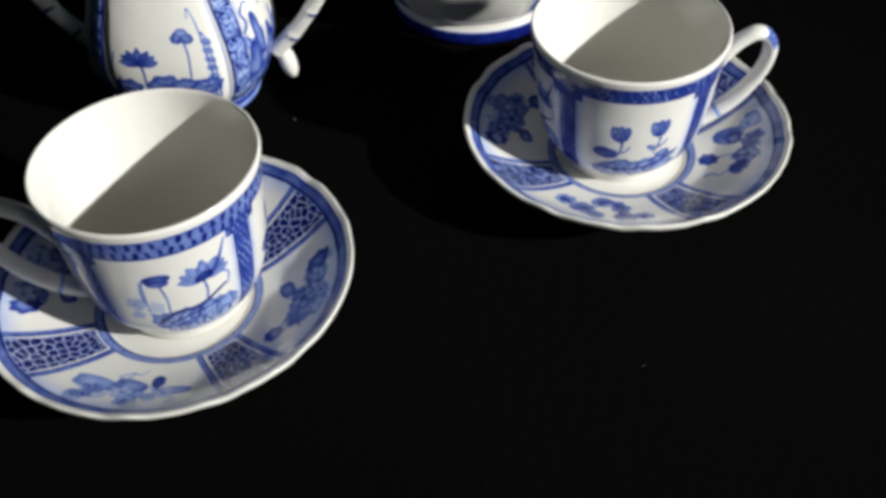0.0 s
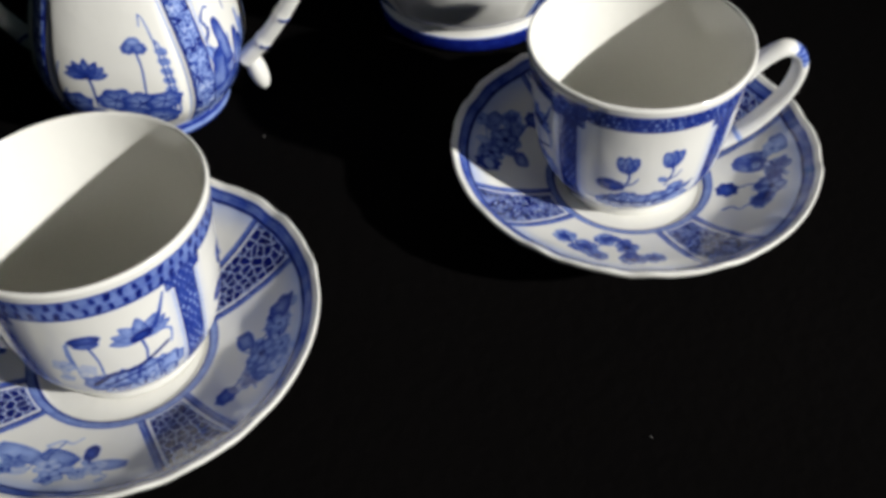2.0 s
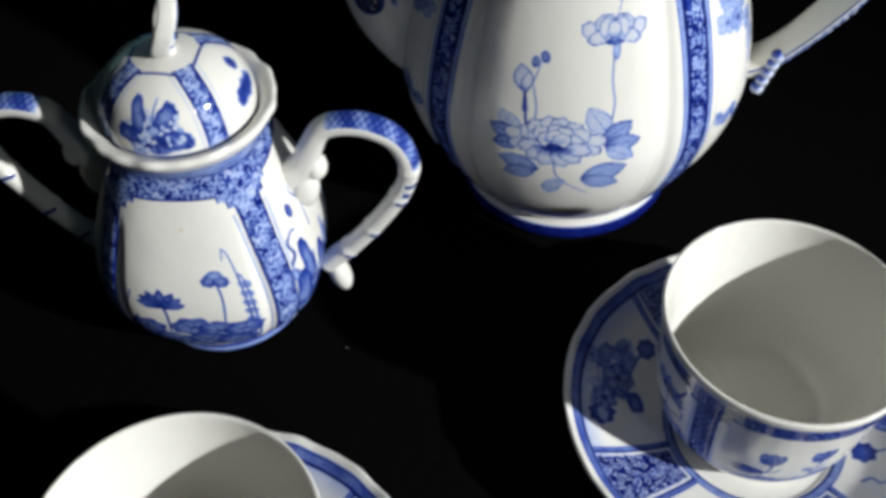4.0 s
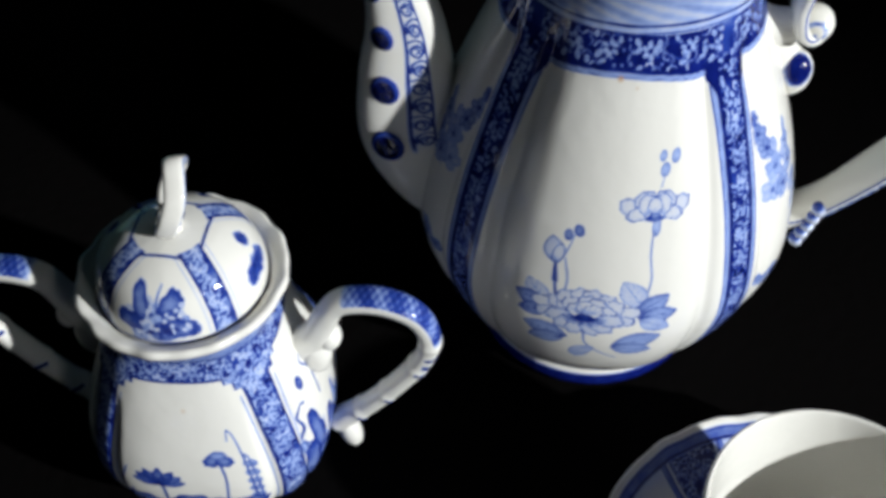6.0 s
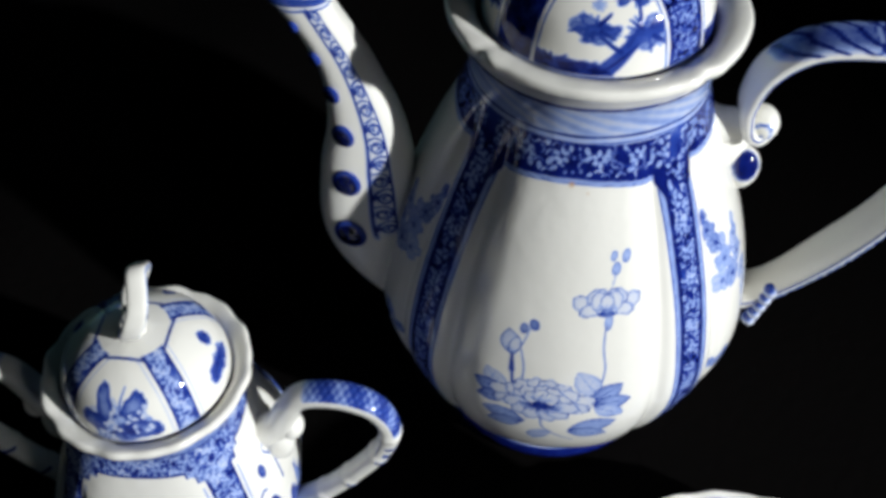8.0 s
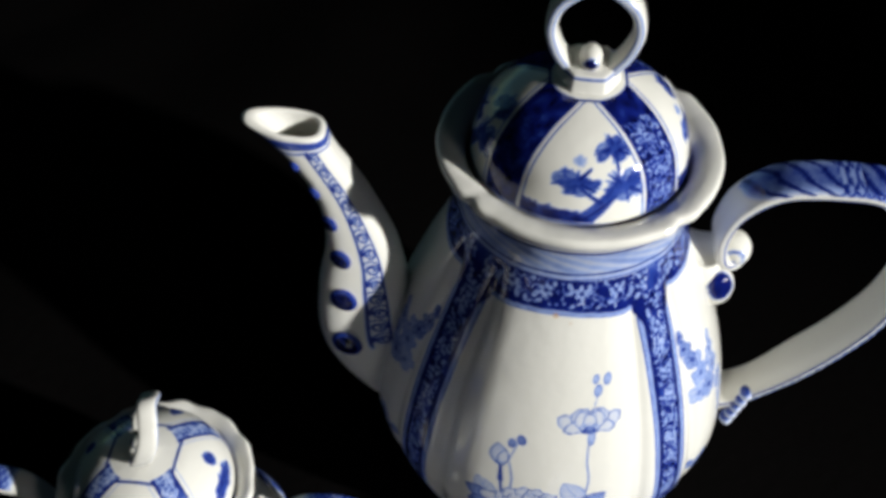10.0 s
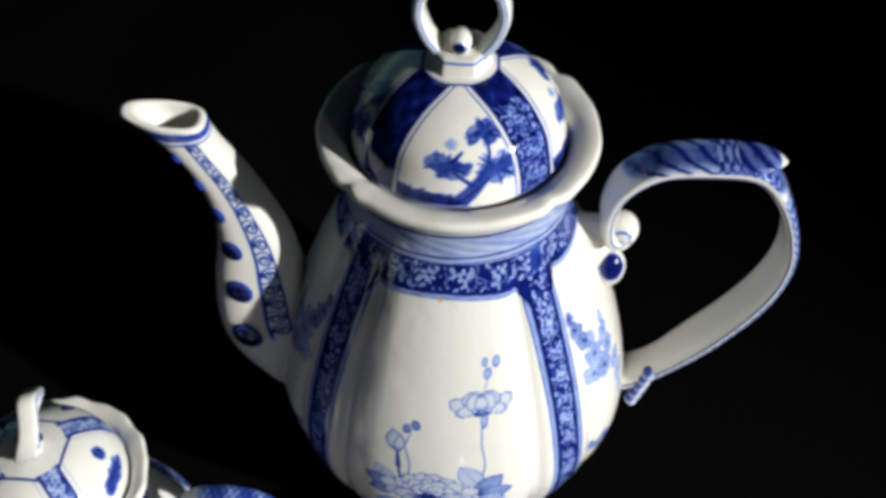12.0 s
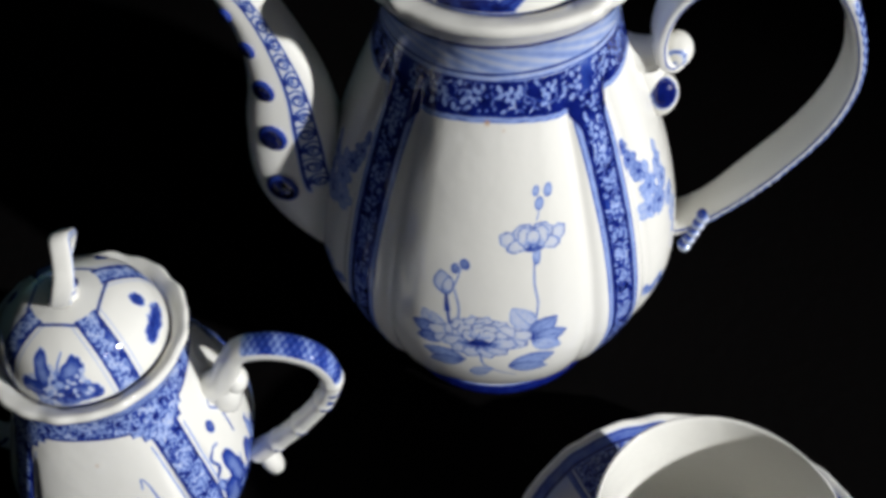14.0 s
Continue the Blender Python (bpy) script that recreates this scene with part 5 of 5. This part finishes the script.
def sugar_paint(th, v, r, z):
    out = v < 112.0
    x = np.radians(off_centre(th, 45 + PAN)) * np.maximum(r, 18)
    ax = np.abs(x)
    half = 4.0
    zone = span(z, 5.5, 75.0)
    g = np.maximum(span(ax, -1, half) * zone, span(z, 73.5, 81.0))
    g = np.maximum(g, span(ax, -1, half + 2.0) * span(z, 69.2, 75))
    g = np.maximum(g, span(ax, -1, half + 4.2) * span(z, 71.6, 75))
    run = np.radians(th) * 25.5
    pale = scrollwork(x * 0.95, z, 7.0, 7.0, 73.0, 3.6, 41, out & (ax < half - 0.3))
    pale = np.maximum(pale, scrollwork(z - 77.2, run, 7.6, -52.0, 52.0, 4.0, 43, out & (z > 73.6) & (z < 81) & (np.abs(th) < 118)))
    pale = np.maximum(pale, scrollwork(z - 71.6, run, 5.0, -52.0, 52.0, 3.6, 44, out & (g > 0.5) & (z > 69.4) & (z < 74) & (np.abs(th) < 118)))
    tone = 0.60 + 0.13 * np.sin(z * 0.6 + 1.7 * np.sin(run * 0.4)) + 0.10 * np.sin(run * 0.9 + z * 1.1)
    solid = g * tone * (1 - 0.85 * pale)
    d = np.maximum(solid, line(ax, half, 0.6, 0.80) * span(z, 6, 69.4))
    d = np.maximum(d, line(z, 73.5, 0.55, 0.85) * (ax > half + 4))
    d = np.maximum(d, line(ax, half + 2.0, 0.5, 0.8) * span(z, 69.2, 71.6))
    d = np.maximum(d, line(ax, half + 4.2, 0.5, 0.8) * span(z, 71.6, 73.6))
    d = np.maximum(d, line(ax, half + 1.6, 0.35, 0.4) * span(z, 6, 67))
    d = np.maximum(d, 0.30 * span(z, 81, 85.5))
    for at, dens in ((81.3, 0.8), (82.8, 0.5), (85.3, 0.7)):
        d = np.maximum(d, line(z, at, 0.45, dens))
    d = np.maximum(d, 0.30 * span(z, -1, 6.0))
    d = np.maximum(d, line(z, 6.2, 0.6, 0.75))
    for k in range(4):
        br = Brush(np.radians(off_centre(th, PAN + 90 * k, 1)) * 34.0, z, out)
        if k % 2 == 0:   # a lotus pond
            br.lotus(-8.6, 37.6, 6.6, 0.50, 0.82)
            br.stroke([(-8.2, 38), (-7.4, 33), (-7.8, 25)], 0.8, 0.6, 0.7)
            br.stroke([(9.0, 46), (9.6, 40), (8.8, 30)], 0.6, 0.5, 0.62)
            br.petal(7.2, 47.6, 2.6, 2.0, 15, 0.48, 0.7, 0.3, 0, True, 0.06, 0.5)
            br.petal(10.2, 47.2, 2.4, 1.9, -15, 0.44, 0.7, 0.3, 0, True, 0.06, 0.5)
            br.petal(8.8, 49.4, 2.2, 1.4, 0, 0.36, 0.6, 0.3, 0, True, 0.06, 0.3)
            for bx, h, bend in ((16.4, 38, -1.6), (17.8, 29, -0.9)):
                br.reed(bx, 20, h, bend, 0.56)
                for j in range(6):
                    br.petal(bx - 0.5, 27 + 3.6 * j, 0.8, 1.3, 30, 0.34, 0.5)
            # broad floating leaves
            for lx, ly, q, rot in ((-15.0, 22, 6.0, 20), (-18, 16, 6.0, -10), (-1.0, 24, 6.4, 12), (7.0, 22, 6.6, -8), (13.5, 22, 5.6, 18), (2.0, 15, 7.0, 4), (-8.0, 15, 6.2, -12), (11.0, 14, 6.4, 8)):
                br.petal(lx, ly + 4, q, q * 0.74, rot, 0.42, 0.70, 0.3, 0, True, 0.08, 0.62)
                for j in range(6):
                    t = radians(60 * j + rot)
                    br.stroke([(lx, ly + 4), (lx + 0.8 * q * math.cos(t), ly + 4 + 0.5 * q * math.sin(t))], 0.6, 0.3, 0.72)
            br.stroke([(-20, 28), (-19, 36), (-17.4, 42)], 0.9, 0.4, 0.6)
            br.stroke([(-18, 26), (-16.6, 32)], 1.2, 0.5, 0.62)
        else:            # iris leaves
            for lx, ly, q, rot in ((-17, 15, 24, 80), (-12, 15, 28, 97), (-7, 16, 22, 66), (-2, 15, 26, 88), (5, 15, 20, 104), (9, 15, 24, 70), (14, 15, 26, 92), (-15, 26, 16, 118)):
                c, t = math.cos(radians(rot)), math.sin(radians(rot))
                tip = (lx + q * c + 1.5, ly + q * t)
                br.petal(lx + q * c / 2, ly + q * t / 2, q / 2, 2.2, rot, 0.26, 0.72, 0.3, 0.9, True, 0, 0.66)
                br.stroke([(lx, ly), (lx + q * c / 2 - 0.6, ly + q * t / 2), tip], 0.7, 0.3, 0.68)
            br.petal(-11, 20, 6.0, 3.4, 20, 0.36, 0.78, 0.3, 0, True, 0.1, 0.7)
            br.petal(0, 17, 6.4, 3.6, -8, 0.36, 0.78, 0.3, 0, True, 0.1, 0.7)
            br.petal(10, 18, 6.0, 3.4, 12, 0.36, 0.78, 0.3, 0, True, 0.1, 0.7)
            for lx, ly, q, wd, rot in ((-19.5, 28, 9.5, 3.2, 80), (-14.0, 25, 9.0, 3.0, 102), (-18.5, 19, 8.0, 3.8, 34), (-8.5, 27, 10.5, 2.8, 82), (-15.5, 38, 9.0, 2.4, 94), (-12.5, 17, 7.0, 3.6, 8), (-4.0, 24, 9.0, 2.8, 96)):
                br.petal(lx, ly, q, wd, rot, 0.46, 0.78, 0.5, 0.5, True, 0.06, 0.75)
            br.stroke([(-21.5, 41), (-19.6, 45), (-20.4, 49), (-18.0, 52), (-16.0, 51.4)], 0.9, 0.5, 0.60)
            br.petal(-14.0, 57, 1.5, 2.2, 10, 0.55, 0.72)
            br.stroke([(-8, 46), (-6.4, 55), (-9, 60), (-6, 63)], 0.6, 0.4, 0.62)
            br.petal(2.0, 58, 2.4, 1.6, 40, 0.55, 0.72)
            br.mound(-4.0, 12.0, 34, 9, 0.62, 28)
        d = np.maximum(d, br.d * (ax > half + 0.6))
    stain = np.clip(1.2 - np.hypot(np.radians(th - PAN - 2.0) * 27, z - 64.5) / 0.7, 0, 1) * 0.6 * out
    return np.concatenate([stacked(d * out), stain[..., None]], -1)


lathe("body", [(0.0262, 0.0048), (0.0300, 0.0085), (0.0362, 0.018), (0.0388, 0.030), (0.0372, 0.043), (0.0322, 0.058), (0.0268, 0.072), (0.0247, 0.0795), (0.0262, 0.0852), (0.0284, 0.0884), (0.0288, 0.0902),
               (0.0275, 0.0912), (0.0240, 0.0890), (0.0222, 0.0840), (0.0215, 0.076)], sugar, rows=320, front=440, back=70, half=112, shape=sugar_shape, paint=sugar_paint, ref=0.032, dense=0.114)
lathe("foot", [(0.0005, 0.003), (0.022, 0.003), (0.0248, 0.0004), (0.0268, 0.0004), (0.0276, 0.0030), (0.0268, 0.0056)], sugar, "pale blue foot", rows=30, front=120, back=40, paint=lambda th, v, r, z: stacked(np.maximum(0.28 * span(z, -1, 9), np.maximum(line(z, 4.6, 0.6, 0.75), line(z, 1.2, 0.5, 0.6)))))
sugar_lid = lathe("lid", [(0.0220, 0.0845), (0.0230, 0.0888), (0.0224, 0.0945), (0.0190, 0.1015), (0.0125, 0.1063), (0.0060, 0.1080), (0.0005, 0.1083)], sugar, "domed lid painted with flowers", rows=110, front=260, back=90,
      paint=lid_paint(2.7, 88.0, 9.4, "flower"), ref=0.02)
finial(sugar_lid, 0.1068, 0.76, 103, 0.86, 0.0045, 0.50)


def bamboo(s, ang, length):
    f = s / length
    top = (np.abs(ang) < 66) * span(f, 0.24, 0.50, 0.015)
    d = top * (0.46 + 0.16 * np.sin(s * 3.2) * np.sin(ang * 0.12) + 0.10 * np.sin(s * 0.8 + ang * 0.02))
    for at in (0.56, 0.63, 0.78, 0.90):
        d = np.maximum(d, line(s, at * length + 0.4 * np.sin(np.radians(ang) * 3), 1.2, 0.85) * (np.cos(np.radians(ang - 30)) > -0.5))
    d = np.maximum(d, line(s, 0.595 * length, 2.0, 0.55) * (np.sin(np.radians(ang * 4)) > 0.2) * (np.abs(ang) < 100))
    return stacked(d)


def nodes(co, c, n, x, ang):
    """Swollen joints, as on bamboo."""
    f = np.linspace(0, 1, len(c))
    k = sum(np.exp(-((f - a) / 0.012) ** 2) for a in (0.52, 0.63, 0.78, 0.90))
    return c[:, None] + (co - c[:, None]) * (1 + 0.11 * k)[:, None, None]


for deg in (90, -90):
    w, side = along(deg)
    handle = sweep("handle", [(*(w * r + np.array((0, 0, z))), ww, hh) for r, z, ww, hh in (
        (0.0290, 0.0610, .0046, .0050), (0.0345, 0.0665, .0044, .0044), (0.0378, 0.0745, .0041, .0038), (0.0420, 0.0820, .0041, .0032), (0.0490, 0.0846, .0042, .0030), (0.0570, 0.0838, .0042, .0030), (0.0642, 0.0790, .0040, .0031), (0.0676, 0.0695, .0038, .0032),
        (0.0655, 0.0590, .0036, .0031), (0.0580, 0.0455, .0036, .0030), (0.0480, 0.0315, .0036, .0030), (0.0375, 0.0205, .0042, .0034))], sugar, "bamboo-shaped handle", rows=220, sides=56, side_way=side, paint=bamboo, bumps=nodes, flat=2.4)
    blob("handle_joint", w * 0.0385 + np.array((0, 0, 0.0662)), (0.0036, 0.0042, 0.0046), handle)
    blob("handle_joint", w * 0.0338 + np.array((0, 0, 0.0580)), (0.0050, 0.0048, 0.0092), handle)
    blob("tail", w * 0.0415 + np.array((0, 0, 0.0155)), (0.0036, 0.0040, 0.0085), handle, turn=pose(0, 0, 0, 0, -14 if deg > 0 else 14, 0))

# ---- lint on the cloth ----
for x, y, q in ((-0.0707, 0.3315, 0.00025), (0.0560, 0.1976, 0.0002)):
    e = thing("lint_speck", pose(x, y, 0.0004), "tiny speck of white lint on black cloth", "lint", "lint specks on the cloth")
    blob("fluff", (0, 0, 0), (q * 1.5, q, q * 0.8), e, rows=8, sides=10, mat=LINT)
